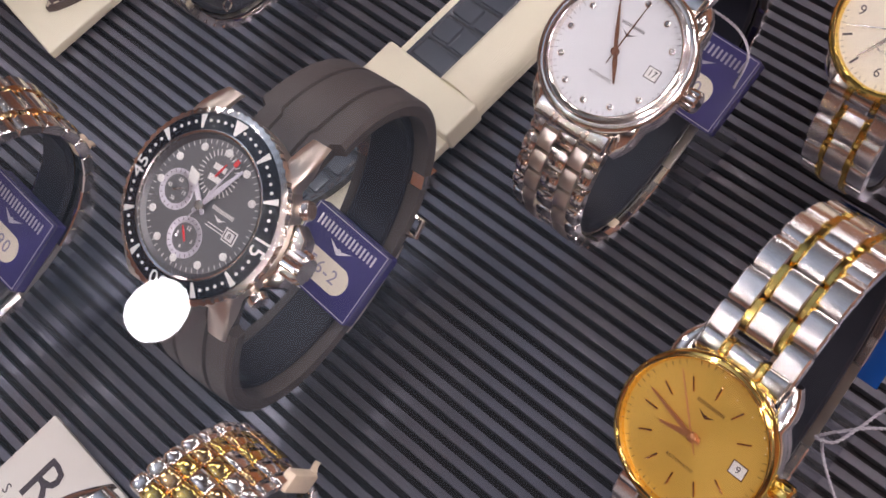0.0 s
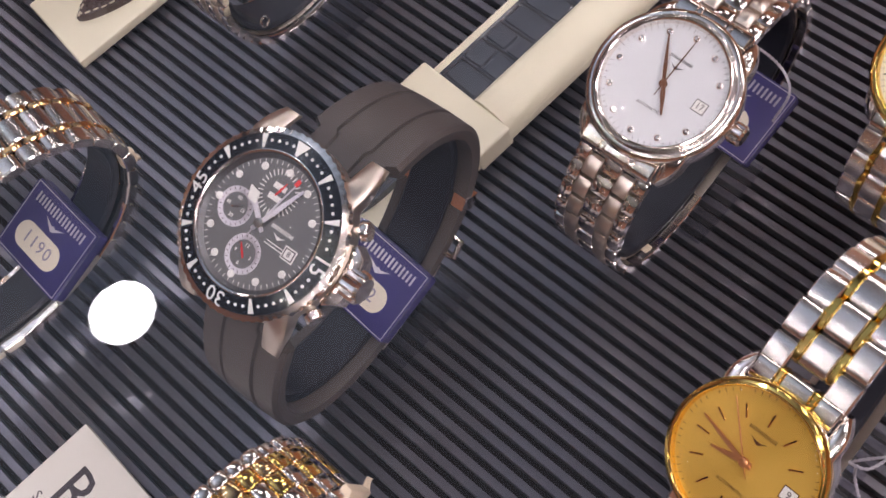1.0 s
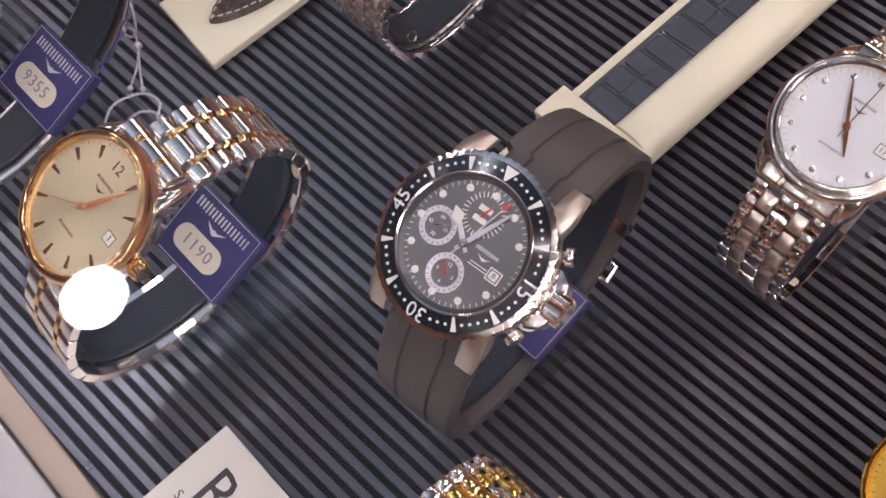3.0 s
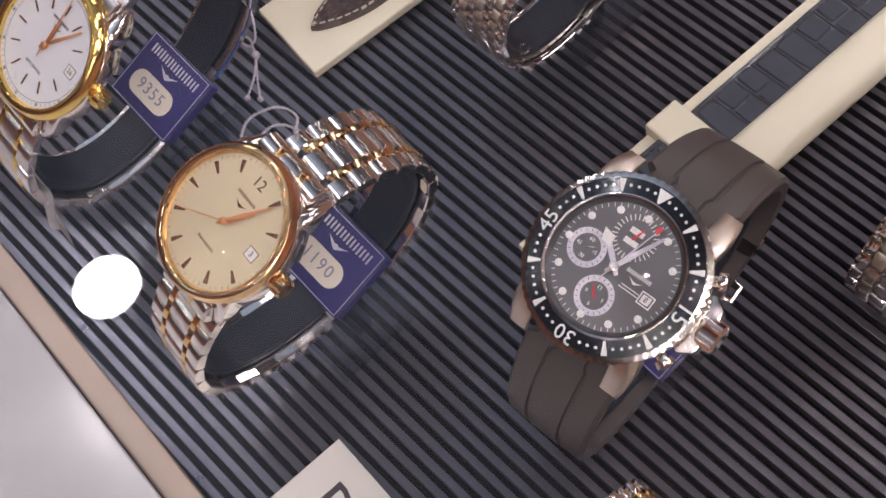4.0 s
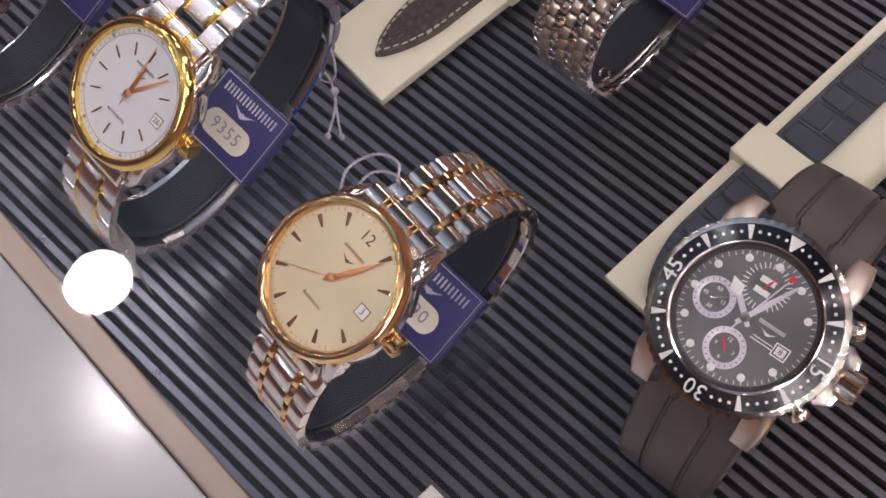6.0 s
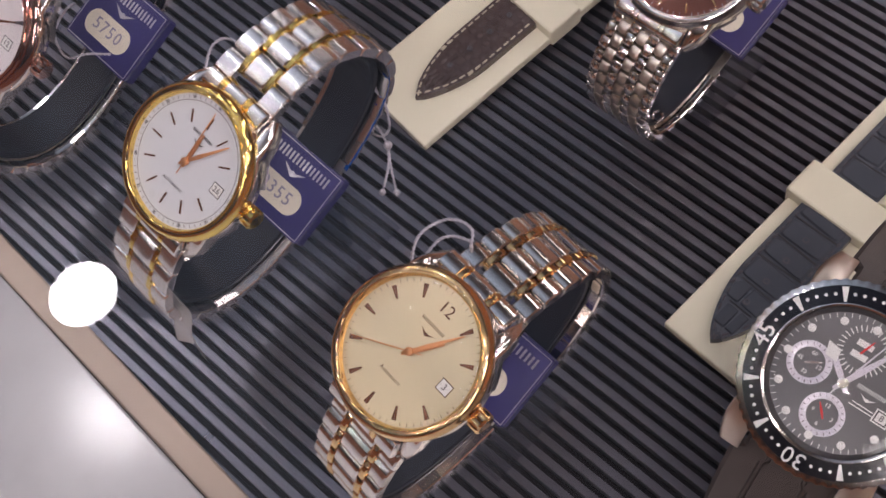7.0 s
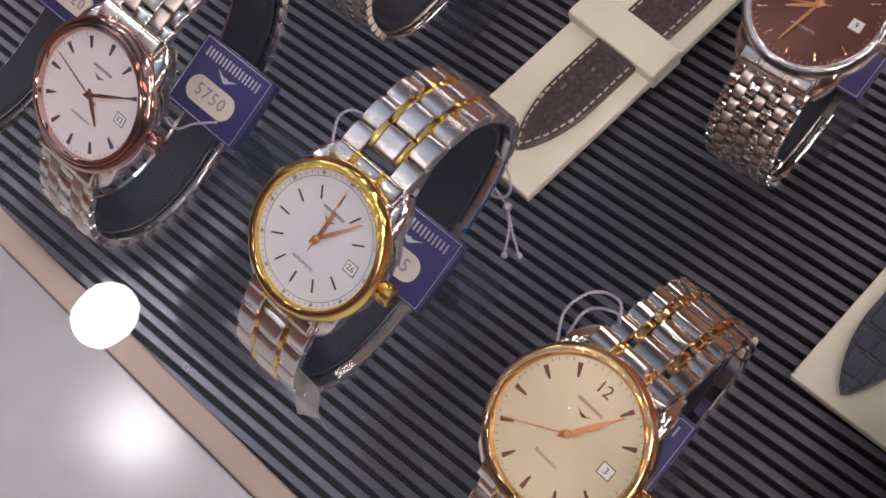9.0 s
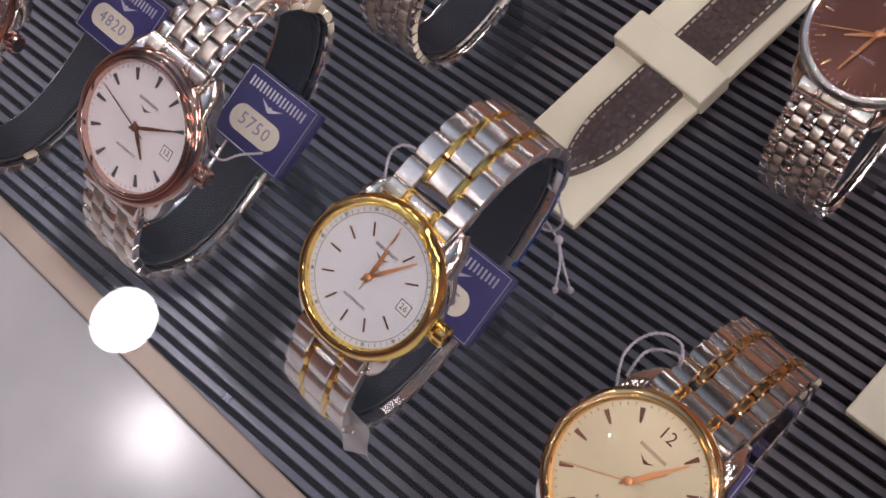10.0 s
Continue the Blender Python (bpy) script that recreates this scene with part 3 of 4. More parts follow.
def diver(origin, loop):
    """Black chronograph with a turning bezel on a rubber strap."""
    w = new("wrist_watch")
    w.matrix_basis = origin
    tagged(w, "black diver chronograph with steel case on ribbed rubber strap", "watch", "wrist watches in the case")
    R = 20.4
    cs = part("case", lathe([(0, -10), (R * 0.75, -10), (R * 0.95, -8.5), (R * 1.0, -6), (R * 1.0, -2.2), (R * 0.9, -1.6)]), BRUSHED, w)
    for sx in (1, -1):
        lm = mesh_of("lug", horn(R, sx, 10.7, 4.8, -1.7, 6.5, 1.15), BRUSHED)
        for rz in (0, 180):
            put("lug", lm, cs, mm(0, 0, 0, 0, 0, rz))
    bz = lathe([(15.2, 0.2), (15.4, 1.4), (15.8, 1.6), (20.0, 0.6), (21.0, 0.2), (21.0, -1.6), (20.0, -2.0)], 240)
    for v in bz.verts:
        r = math.hypot(v.co.x, v.co.y)
        if r > 20.5:
            k = 1 + 0.008 * math.cos(60 * math.atan2(v.co.y, v.co.x))
            v.co.x *= k
            v.co.y *= k
    bezel = part("bezel", bz, STEEL, w, "notched steel turning bezel")
    part("bezel_insert", lathe([(16.0, 1.5), (16.05, 1.66), (19.7, 0.82), (19.75, 0.6)], 96), INSERT, bezel, "glossy black insert")
    slope = math.degrees(math.atan2(0.84, 3.65))
    for i in range(60):
        ang = i * 6
        if i % 5:
            if all(abs(i - n) > 1 for n in (15, 30, 45)):
                part("bezel_dot", lathe([(0.36, 0), (0.36, 0.1), (0, 0.1)], 10, center=(0, 0)), WHITE, bezel, m=mm(17.9 * math.sin(radians(ang)), 17.9 * math.cos(radians(ang)), 1.24))
        elif i in (15, 30, 45):
            a = radians(ang)
            lettering("numeral", str(i), 5.0, WHITE, bezel, mm(17.9 * math.sin(a), 17.9 * math.cos(a), 1.28, 0, 0, -ang) @ mm(0, 0, 0, -slope, 0, 0))
        else:
            wide = 1.7 if i == 0 else 0.7
            part("bezel_mark", prism([(-0.25, -1.7), (0.25, -1.7), (wide, 1.5), (-wide, 1.5)], 0, 0.12), WHITE, bezel, m=mm(17.9 * math.sin(radians(ang)), 17.9 * math.cos(radians(ang)), 1.22, 0, 0, -ang) @ mm(0, 0, 0, -slope, 0, 0), smooth=False)
    face = part("dial", lathe([(0, 0), (8, 0), (15.3, 0)]), GREY_DIAL, w)
    part("flange", lathe([(14.3, 0.02), (15.25, 0.9), (15.3, 0)]), GREY_DIAL, face)
    tick = mesh_of("minute_tick", box(0.14, 0.9, 0.04, (0, 13.7, 0.03)), WHITE, False)
    for i in range(60):
        put("minute_tick", tick, face, mm(0, 0, 0, 0, 0, -6 * i))
    dot = mesh_of("hour_marker", lathe([(0.85, 0), (0.85, 0.3), (0.6, 0.4), (0, 0.4)], 20), WHITE)
    for h in (12, 1, 2, 4, 5, 6, 7, 8, 9, 10, 11):
        a = radians(h * 30)
        put("hour_marker", dot, face, mm(12.5 * math.sin(a), 12.5 * math.cos(a), 0.02))
    for cx, cy, figures, mat, ang in ((-7.6, 0, (("60", 0), ("15", 90), ("30", 180), ("45", 270)), STEEL, 60), (0, -7.6, (("12", 0), ("3", 90), ("6", 180), ("9", 270)), RED, 320)):
        sub = part("subdial", lathe([(4.5, 0.02), (4.5, 0.16), (3.3, 0.16), (3.1, 0.05), (0, 0.05)], 48), [FOIL], face, "silver-ringed subdial", m=mm(cx, cy, 0))
        part("subdial_centre", lathe([(3.15, 0.06), (3.15, 0.1), (0, 0.1)], 40), GREY_DIAL, sub)
        notch = mesh_of("subdial_tick", box(0.16, 0.55, 0.05, (0, 3.95, 0.17)), INK, False)
        for k in range(20):
            put("subdial_tick", notch, sub, mm(0, 0, 0, 0, 0, 18 * k))
        for tx, ta in figures:
            lettering("numeral", tx, 1.25, WHITE, sub, mm(2.1 * math.sin(radians(ta)), 2.1 * math.cos(radians(ta)), 0.14))
        hand("subdial_hand", 2.6, 0.5, 0.9, mat, sub, ang, 0.2)
    up = part("subdial", lathe([(3.6, 0.02), (3.6, 0.06), (0, 0.06)], 40), GREY_DIAL, face, "upper subdial with white rays and windows", m=mm(0, 7.6, 0))
    ray = mesh_of("ray", box(0.22, 1.3, 0.05, (0, 4.6, 0.08)), WHITE, False)
    for i in range(30):
        put("ray", ray, up, mm(0, 0, 0, 0, 0, 12 * i))
    for dy in (1.2, -1.3):
        part("window", box(3.4, 1.3, 0.1, (-0.3, dy, 0.1)), WHITE, up, smooth=False)
    hand("subdial_hand", 2.8, 0.5, 0.9, RED, up, 20, 0.25)
    word_bars(6.2, 0.95, WHITE, face, mm(5.6, 1.3, 0.05))
    wing_mark(3.4, WHITE, face, mm(5.6, -0.4, 0.03))
    part("small_print", box(4.6, 0.22, 0.03, (0, 0, 0)), WHITE, face, m=mm(5.6, -2.0, 0.04), smooth=False)
    part("small_print", box(5.4, 0.22, 0.03, (0, 0, 0)), WHITE, face, m=mm(5.6, -2.7, 0.04), smooth=False)
    a = radians(102)
    dw = part("date_window", box(3.4, 3.0, 0.12), WHITE, face, m=mm(10.0 * math.sin(a), 10.0 * math.cos(a), 0.05), smooth=False)
    part("date_gap", box(2.8, 2.4, 0.14, (0, 0, 0.02)), INK, dw, smooth=False)
    part("date_disc", box(2.2, 1.9, 0.16, (0, 0, 0.03)), WHITE, dw, smooth=False)
    lettering("figures", "8", 1.8, INK, dw, mm(0, 0, 0.16))
    hh = hand("hour_hand", 6.4, 1.3, 2.0, FOIL, face, 312, 0.35, 0.9)
    part("lume", prism([(0, 4.4), (1.6, 6.4), (0, 9.0), (-1.6, 6.4)], 0.02, 0.3, 0.08), WHITE, hh, "white diamond tip")
    hand("minute_hand", 12.2, 1.3, 2.2, FOIL, face, 27, 0.6, 0.5)
    sh = hand("second_hand", 13.4, 0.35, 4.2, FOIL, face, 17, 0.85, 0.6)
    part("tip", box(1.0, 1.6, 0.1, (0, 12.2, 0.25)), RED, sh, "red tip", smooth=False)
    part("hand_cap", lathe([(1.1, 0.3), (1.1, 1.1), (0, 1.25)], 20), STEEL, face)
    part("crystal", lathe([(0, 1.75), (9, 1.72), (15.2, 1.55), (15.6, 1.4)]), CRYSTAL, w)
    guard = prism([(-7.5, 0), (-5.5, 3.2), (-3.2, 3.8), (-3.0, 1.2), (3.0, 1.2), (3.2, 3.8), (5.5, 3.2), (7.5, 0), (6, -2.5), (-6, -2.5)], -2.4, 2.0, 0.5)
    part("crown_guard", guard, STEEL, w, "polished crown guard", m=mm(20.6, 0, -5.2, 0, 0, -90))
    cb = lathe([(0, 5.2), (2.9, 5.2), (3.5, 4.6), (3.5, 0.8), (2.6, 0), (0, 0)], 56)
    for v in cb.verts:
        an = math.atan2(v.co.y, v.co.x)
        k = 1 + 0.06 * math.cos(14 * an)
        v.co = Vector((v.co.z, v.co.x * k, v.co.y * k))
    part("crown", cb, STEEL, w, "fluted steel crown", m=mm(21.6, 0, -5.0))
    for ang in (62, 118):
        pb = lathe([(0, 3.4), (1.9, 3.4), (2.2, 3.0), (2.2, 1.6), (1.3, 1.4), (1.3, 0), (0, 0)], 28)
        for v in pb.verts:
            v.co = Vector((v.co.z, v.co.x, v.co.y))
        part("push_piece", pb, STEEL, w, m=mm(20.2 * math.sin(radians(ang)), 20.2 * math.cos(radians(ang)), -5.2, 0, 0, 90 - ang))
    half = loop.total / 2
    s0 = loop.reach(15.0)
    sec = [(-11, -2.0), (-11.3, 0.6), (-10.4, 1.8), (-5.2, 2.1), (-4.9, 1.4), (-4.3, 1.4), (-4.0, 2.2), (4.0, 2.2), (4.3, 1.4), (4.9, 1.4), (5.2, 2.1), (10.4, 1.8), (11.3, 0.6), (11, -2.0)]
    def flare(f):
        return 0.94 if f < 0.1 else 1.18 - 0.3 * f

    st = part("strap", sweep(loop, s0, half - 3, sec, 1.2, taper=flare), RUBBER, w, "black rubber strap with two long grooves")
    st2 = part("strap", sweep(loop, -s0, -half + 16, sec, 1.2, taper=flare), RUBBER, w, "black rubber strap with two long grooves")
    sec2 = [(-9.6, -1.6), (-9.6, 1.0), (-9, 1.6), (9, 1.6), (9.6, 1.0), (9.6, -1.6)]
    part("clasp", sweep(loop, half - 8, half + 18, [(x, h + 1.5) for x, h in sec2]), BRUSHED, w, "brushed folding clasp")
    buckle = tube([(-10, 0, 0), (10.5, 0, 0), (12.5, 0, 1.0), (12.5, -5, 1.0), (10.5, -5, 0)], 0.8)
    p, turn = loop.at(half - 12)
    part("buckle_bar", buckle, STEEL, w, "bent steel buckle bar", m=Matrix.Translation(p * MM) @ Matrix.Rotation(radians(turn), 4, "X"))
    keeper = sweep(loop, half - 30, half - 26, [(-11, -2.3), (-11.4, 0), (-11, 3.0), (11, 3.0), (11.4, 0), (11, -2.3)])
    part("keeper", keeper, STEEL, w, "bright steel keeper loop")
    return w


# ---- the place ----
RIB_TOP = -3.0
EDGE_Y = -88.0
PITCH = 4.4
room_h = 5.3

fl = part("ground", box(20000, 20000, 100, (0, 0, -950)), FLOOR, None, smooth=False)
tagged(fl, "brown polished shop floor below the display case", "floor", kind="structure")
ce = part("ceiling", box(20000, 20000, 100, (0, 0, room_h * 1000 + 50)), CEIL, None, smooth=False)
tagged(ce, "dark plain shop ceiling", "ceiling", kind="structure")
for nm, c, s in (("wall_north", (0, 9900, 2200), (20000, 100, 6200)), ("wall_south", (0, -9900, 2200), (20000, 100, 6200)), ("wall_east", (9900, 0, 2200), (100, 19700, 6200)), ("wall_west", (-9900, 0, 2200), (100, 19700, 6200))):
    wl = part(nm, box(*s, c), WALL, None, smooth=False)
    tagged(wl, "plain warm brown shop wall", "wall", kind="structure")

lamp = new("ceiling_lamp")
tagged(lamp, "round white recessed ceiling downlight, switched on", "ceiling lamp", "ceiling downlights")
part("rim", lathe([(177, 0), (183, -4), (184, -12), (177, -13), (174, -4)], 48), WHITE, lamp)
part("diffuser", lathe([(176, -9), (90, -11), (0, -12)], 48), GLOW, lamp, "glowing white diffuser")
lamp.matrix_basis = pose(-3.21, 0.088, room_h)
# glowing disc added round the lamp to haze the grooves and lift the slats
sheet = new("ceiling_sheet")
tagged(sheet, "wide round backlit ceiling sheet around the downlight", "ceiling light", "ceiling downlights")
part("diffuser", lathe([(3400, 0), (3400, -3), (1700, -3.5), (184, -4), (184, 0)], 64), HALO, sheet, "pale blue backlit diffuser")
part("rim", lathe([(3400, 0), (3440, -2), (3440, -8), (3402, -8)], 64), CEIL, sheet, "dark slim rim")
sheet.matrix_basis = pose(-3.21, 0.088, room_h)
spot = new("ceiling_spot")
tagged(spot, "small round ceiling spotlight, switched on", "ceiling lamp", "ceiling spotlights")
part("rim", lathe([(28, 0), (40, -4), (42, -12), (28, -14), (26, -4)], 20), WHITE, spot)
part("diffuser", lathe([(27.5, -8), (14, -9), (0, -10)], 20), SPOT_GLOW, spot, "glowing white lens")
places = [(1.15 * i + 0.3 * (j % 2), 1.15 * j + 0.2) for i in range(-5, 6) for j in range(-5, 5)]
clear_way = Vector((-0.40, 0.23, 0.89)).normalized()
places = [q for q in places if Vector((q[0], q[1], room_h)).normalized().angle(clear_way) > radians(28)]
spot.matrix_basis = pose(*places[0], room_h)
for q in places[1:]:
    copy_thing(spot, pose(*q, room_h))

# added fill lights, out of view, that put broad highlights on the bracelets
panel = new("ceiling_panel")
tagged(panel, "flat white rectangular ceiling light panel, switched on", "ceiling lamp", "ceiling light panels")
part("frame", box(640, 1240, 30, (0, 0, -15), 4), WHITE, panel)
part("diffuser", box(590, 1190, 4, (0, 0, -31)), PANEL_GLOW, panel, "glowing white diffuser", smooth=False)
spread = [(2.4, -1.0), (1.6, 2.6), (2.2, -3.2), (4.2, 1.2), (3.4, -4.4), (-6.6, 1.0), (-1.5, 6.4), (1.3, 5.2), (3.8, 3.9), (-4.6, 5.0), (6.0, 5.6), (1.4, 7.9), (-3.6, 8.2), (6.4, -1.2), (-6.9, 4.2), (5.9, 2.4)]
panel.matrix_basis = pose(*spread[0], room_h)
for q in spread[1:]:
    copy_thing(panel, pose(*q, room_h))

# cabinet under the display floor
cab = part("cabinet", box(1000, 800, 880, (-90, 0, -457), 2), BEIGE, None)
tagged(cab, "plain beige cabinet that carries the display case", "cabinet", kind="structure")
for px in (-530, 350):
    for py in (-290, 490):
        post_ob = part("trim", box(12, 12, 236, (px, min(py, 390), 101), 1), BEIGE, None)
        tagged(post_ob, "slim beige corner post of the glass case", "trim", kind="structure")

# ribbed display floor: dark bed and separate glossy slats
bed = part("display_floor", box(760, 440, 6, (-90, 106, RIB_TOP - 7)), GROOVE, None, smooth=False)
tagged(bed, "ribbed dark slate floor of the watch case", "display floor", kind="structure")
slat_me = mesh_of("slat", prism([(-380, -PITCH * 0.265), (380, -PITCH * 0.265), (380, PITCH * 0.265), (-380, PITCH * 0.265)], -3.2, 0, 0.15), SLAT, False)
for i in range(int(430 / PITCH)):
    sy = EDGE_Y - 23.9 + PITCH * i
    west = max(-470, -183 - (sy + 94.0) / 0.0542)
    if west < 280:
        put("slat", slat_me, bed, mm((west + 290) / 2, sy, RIB_TOP) @ Matrix.Diagonal(((290 - west) / 760, 1, 1, 1)))

trim = part("trim", box(900, 8.5, 9, (100, -4.25, RIB_TOP - 2.5), 0.7), BEIGE, None, smooth=False, m=mm(-183, -90.4, 0, 0, 0, -3.1))
tagged(trim, "narrow beige metal trim along the case floor", "trim", kind="structure")
ledge = part("counter_ledge", box(900, 300, 20, (100, -158.6, RIB_TOP - 9), 0.8), LEDGE, None, smooth=False, m=mm(-183, -90.4, 2.5, -1.6, -1.5, -3.1))
tagged(ledge, "white veined glossy marble ledge beside the case", "ledge", kind="structure")
glass = box(900, 800, 6, (-90, 100, 222))
for f in glass.faces:
    f.material_index = 0 if f.normal.z > 0.5 else 1
pane = part("window_1", glass, [PANE, PLAIN], None, smooth=False)
tagged(pane, "clear flat glass top of the display case", "glass top", kind="structure")


def pillow(high, edge, tall):
    """Raised pad on a unit square, rounded at the rim."""
    bm = prism(rounded(1, 1, edge, 4), 0, high)
    top = [v for v in bm.verts if v.co.z > high * 0.5]
    for v in top:
        v.co.x *= 0.84
        v.co.y *= 0.84
    ctr = bm.verts.new((0, 0, high + tall))
    face = next(f for f in bm.faces if all(v in top for v in f.verts))
    ring = list(face.verts)
    bm.faces.remove(face)
    for a, b in zip(ring, ring[1:] + ring[:1]):
        bm.faces.new((a, b, ctr))
    return bm


def strap_display(cx, cy, w, mat, band_y, tip, label, hw, off, thread, plates, turn, slope, lean):
    """Ivory board, propped at a slope, with a watch strap laid on it under a cross band."""
    d = new("strap_display")
    d.matrix_basis = mm(cx, cy, RIB_TOP, 0, 0, turn) @ pose(0, 0, 0, slope, -lean, 0) @ mm(w / 2, 0, 0)
    tagged(d, label, "strap display", "strap display boards")
    h, by = 172, band_y
    lev = d.matrix_basis.inverted() @ mm(cx, cy, RIB_TOP, 0, 0, turn)
    rear = 150 * math.cos(radians(slope))
    rise = 150 * math.sin(radians(slope))
    out = w * 0.85 * math.cos(radians(lean))
    high = w * 0.85 * math.sin(radians(lean))
    part("prop", box(out * 0.6, 3, rise + high * 0.7, (out * 0.7, rear, (rise + high * 0.7) / 2 + 0.2)), IVORY, d, "upright prop under the board", m=lev, smooth=False)
    if lean:
        part("prop", box(out * 0.3, 3, high * 0.8, (out * 0.92, 12, high * 0.4 + 0.2)), IVORY, d, "upright prop under the board", m=lev, smooth=False)
        bolster = prism([(0, 0), (0, 3.4), (0.6, 4.6), (2.2, 5.6), (5, 6.0), (9, 5.6), (12.5, 4.2), (14.2, 2.2), (14.6, 0)], 0, h - by - 9)
        for v in bolster.verts:
            v.co = Vector((v.co.x, v.co.z, v.co.y))
        part("bolster", bolster, IVORY, d, "rounded ivory rail beside the strap", m=mm(w / 2 - 14.8, by + 6.5, 3.4))
    part("board", box(w, h, 3.6, (0, h / 2, 1.8), 0.6), IVORY, d, "ivory board", smooth=False)
    part("cross_band", box(w + 2.4, 13, 8.0, (0, by, 4.1), 0.9), IVORY, d, "ivory cross band", smooth=False)
    ty = tip
    pts = []
    n = 14
    for i in range(n + 1):
        f = i / n
        pts.append((hw * math.sin(f * math.pi / 2) ** 0.72, ty + 25 * f))
    right = pts + [(hw + 0.8, h - 6)]
    outline = right + [(-x, y) for x, y in reversed(right)]
    outline = [q for k, q in enumerate(outline) if k == 0 or (Vector(q) - Vector(outline[k - 1])).length > 0.05][:-1]
    st = part("strap", prism(outline, 3.5, 6.4, 0.9), mat, d, "padded crocodile leather strap", m=mm(off, 0, 0))
    rng = random.Random(7 if plates else 11)
    pad_me = mesh_of("scale", pillow(0.95 if plates else 0.75, 0.12 if plates else 0.4, 0.25 if plates else 0.45), mat)
    crease_me = mesh_of("crease", box(1, 0.55, 0.5, bevel=0.12), SEAM)
    y = ty + 4.5
    while y < h - 10:
        step = (rng.uniform(7.0, 9.5) if plates else rng.uniform(3.0, 4.2))
        half = (hw * min(1.0, ((y + step * 0.4 - ty) / 24) ** 0.6)) * (0.9 if plates else 0.8)
        if abs(y + step / 2 - by) > 6.5 - step / 2:
            cuts = ([-half, rng.uniform(-0.3, 0.35) * half, half] if rng.random() < 0.45 else [-half, half]) if plates else [-half + 2 * half * k / 4 + (rng.uniform(-0.5, 0.5) if 0 < k < 4 else 0) for k in range(5)]
            for x0, x1 in zip(cuts, cuts[1:]):
                put("scale", pad_me, st, mm((x0 + x1) / 2, y + step / 2 + (0 if plates else rng.uniform(-0.7, 0.7)), 6.0, rng.uniform(-2, 2), 0, rng.uniform(-4, 4)) @ Matrix.Diagonal((x1 - x0 - 0.25, step - (0.5 if plates else 0.3), 1, 1)))
        if plates:
            put("crease", crease_me, st, mm(0, y + step + 0.25, 6.3, 0, 0, rng.uniform(-3, 3)) @ Matrix.Diagonal((half * 2, 1, 1, 1)))
        y += step + (0.5 if plates else 0)
    for k in range(4):
        hy = ty + 15 + 8.5 * k
        if abs(hy - by) > 8:
            part("hole", lathe([(1.0, 0.1), (0.95, 0.35), (0.55, 0.3), (0.5, 0.02), (0, 0.02)], 16), INK, st, "punched strap hole", m=mm(0, hy, 6.85))
    stitch = mesh_of("stitch", box(0.55, 2.0, 0.5, bevel=0.15), thread)
    path = smooth_path([(x * 0.86, y + (1.6 if k < 4 else 0.6), 0) for k, (x, y) in enumerate(pts)] + [(hw * 0.88, h - 8, 0)], 12)
    last = Vector((99, 99, 99))
    for a, b in zip(path, path[1:]):
        k = max(1, int((b - a).length / 0.3))
        for i in range(k):
            q = a.lerp(b, i / k)
            if (q - last).length > 2.9 and abs(q.y - by) > 8:
                last = q
                ang = math.degrees(math.atan2(b.y - a.y, b.x - a.x)) - 90
                for sx in (1, -1):
                    put("stitch", stitch, d, mm(off + sx * q.x, q.y, 6.4, 0, 0, sx * ang))
    return d


strap_display(-51.0, 18.9, 35.5, LEATHER, 60, 4, "ivory strap display board with black crocodile leather strap", 8.6, -4.2, INK, True, -4.5, 3.0, 3)
strap_display(-178.2, 23.4, 34.6, LEATHER_BROWN, 60, 9, "ivory strap display board with dark brown crocodile strap", 8.0, 3.2, STITCH, False, -7.5, 4.5, 0)

# paper card with a large letter
card = new("name_card")
card.matrix_basis = mm(-46, -59.3, RIB_TOP, 0, 0, -3)
tagged(card, "white card with large dark serif letter standing on the ribs", "card")
part("sheet", box(58, 40, 3.0, (29, -20, 1.5), 0.3), CARD, card, smooth=False)
lettering("letter", "R", 18.5, INK, card, mm(14.0, -14.5, 3.06))
lettering("letter", "S", 4.2, INK, card, mm(6.5, -22, 3.06))

# ---- watches ----
TILT = 19.0


def seat(x, y, z, tilt=TILT, yaw=0.0, lean=0.0):
    return mm(x, y, z) @ pose(0, 0, 0, 0, 0, yaw) @ pose(0, 0, 0, tilt, 0, 0) @ pose(0, 0, 0, 0, lean, 0)


MAIN = Loop()
CHAMP = Loop(37, 25.5, -8.5, 2.0, a6=41.5)
TALL = Loop(42, 25.5, -2.8, 2.45)
MID = Loop(42.5, 25.5, -2.8, 2.4)
DIVE = Loop(39.5, 29, -12.5, 1.95, a6=42)
SMALL = Loop(36, 25, -3.2)

spots = {
    "diver": (seat(-0.3, 0.6, 85, 22, 4, -1), DIVE),
    "champagne": (seat(-72.2, -50.6, 85, 23, -7, 0), CHAMP),
    "white_gold": (seat(-143.0, -49.9, 87, 32, -6, 4), TALL),
    "pink": (seat(-216.0, -55.0, 86, 36, -5.5, 6), MID),
    "end": (seat(-287, -57, 84), MAIN),
    "gold": (seat(106.0, 26.4, 74.6, 40, 1, -5), TALL),
    "gem": (seat(39.7, 86.9, 70.7, 19, 0, 1), MAIN),
    "brown": (seat(-93, 77, 72), MAIN),
    "back": (seat(-208, 48, 80), MAIN),
    "numeral": (seat(86.5, 124.5, 72, 33), SMALL),
    "low": (seat(41, -74, 88), CHAMP),
}
S = spots
diver(S["diver"][0], DIVE)
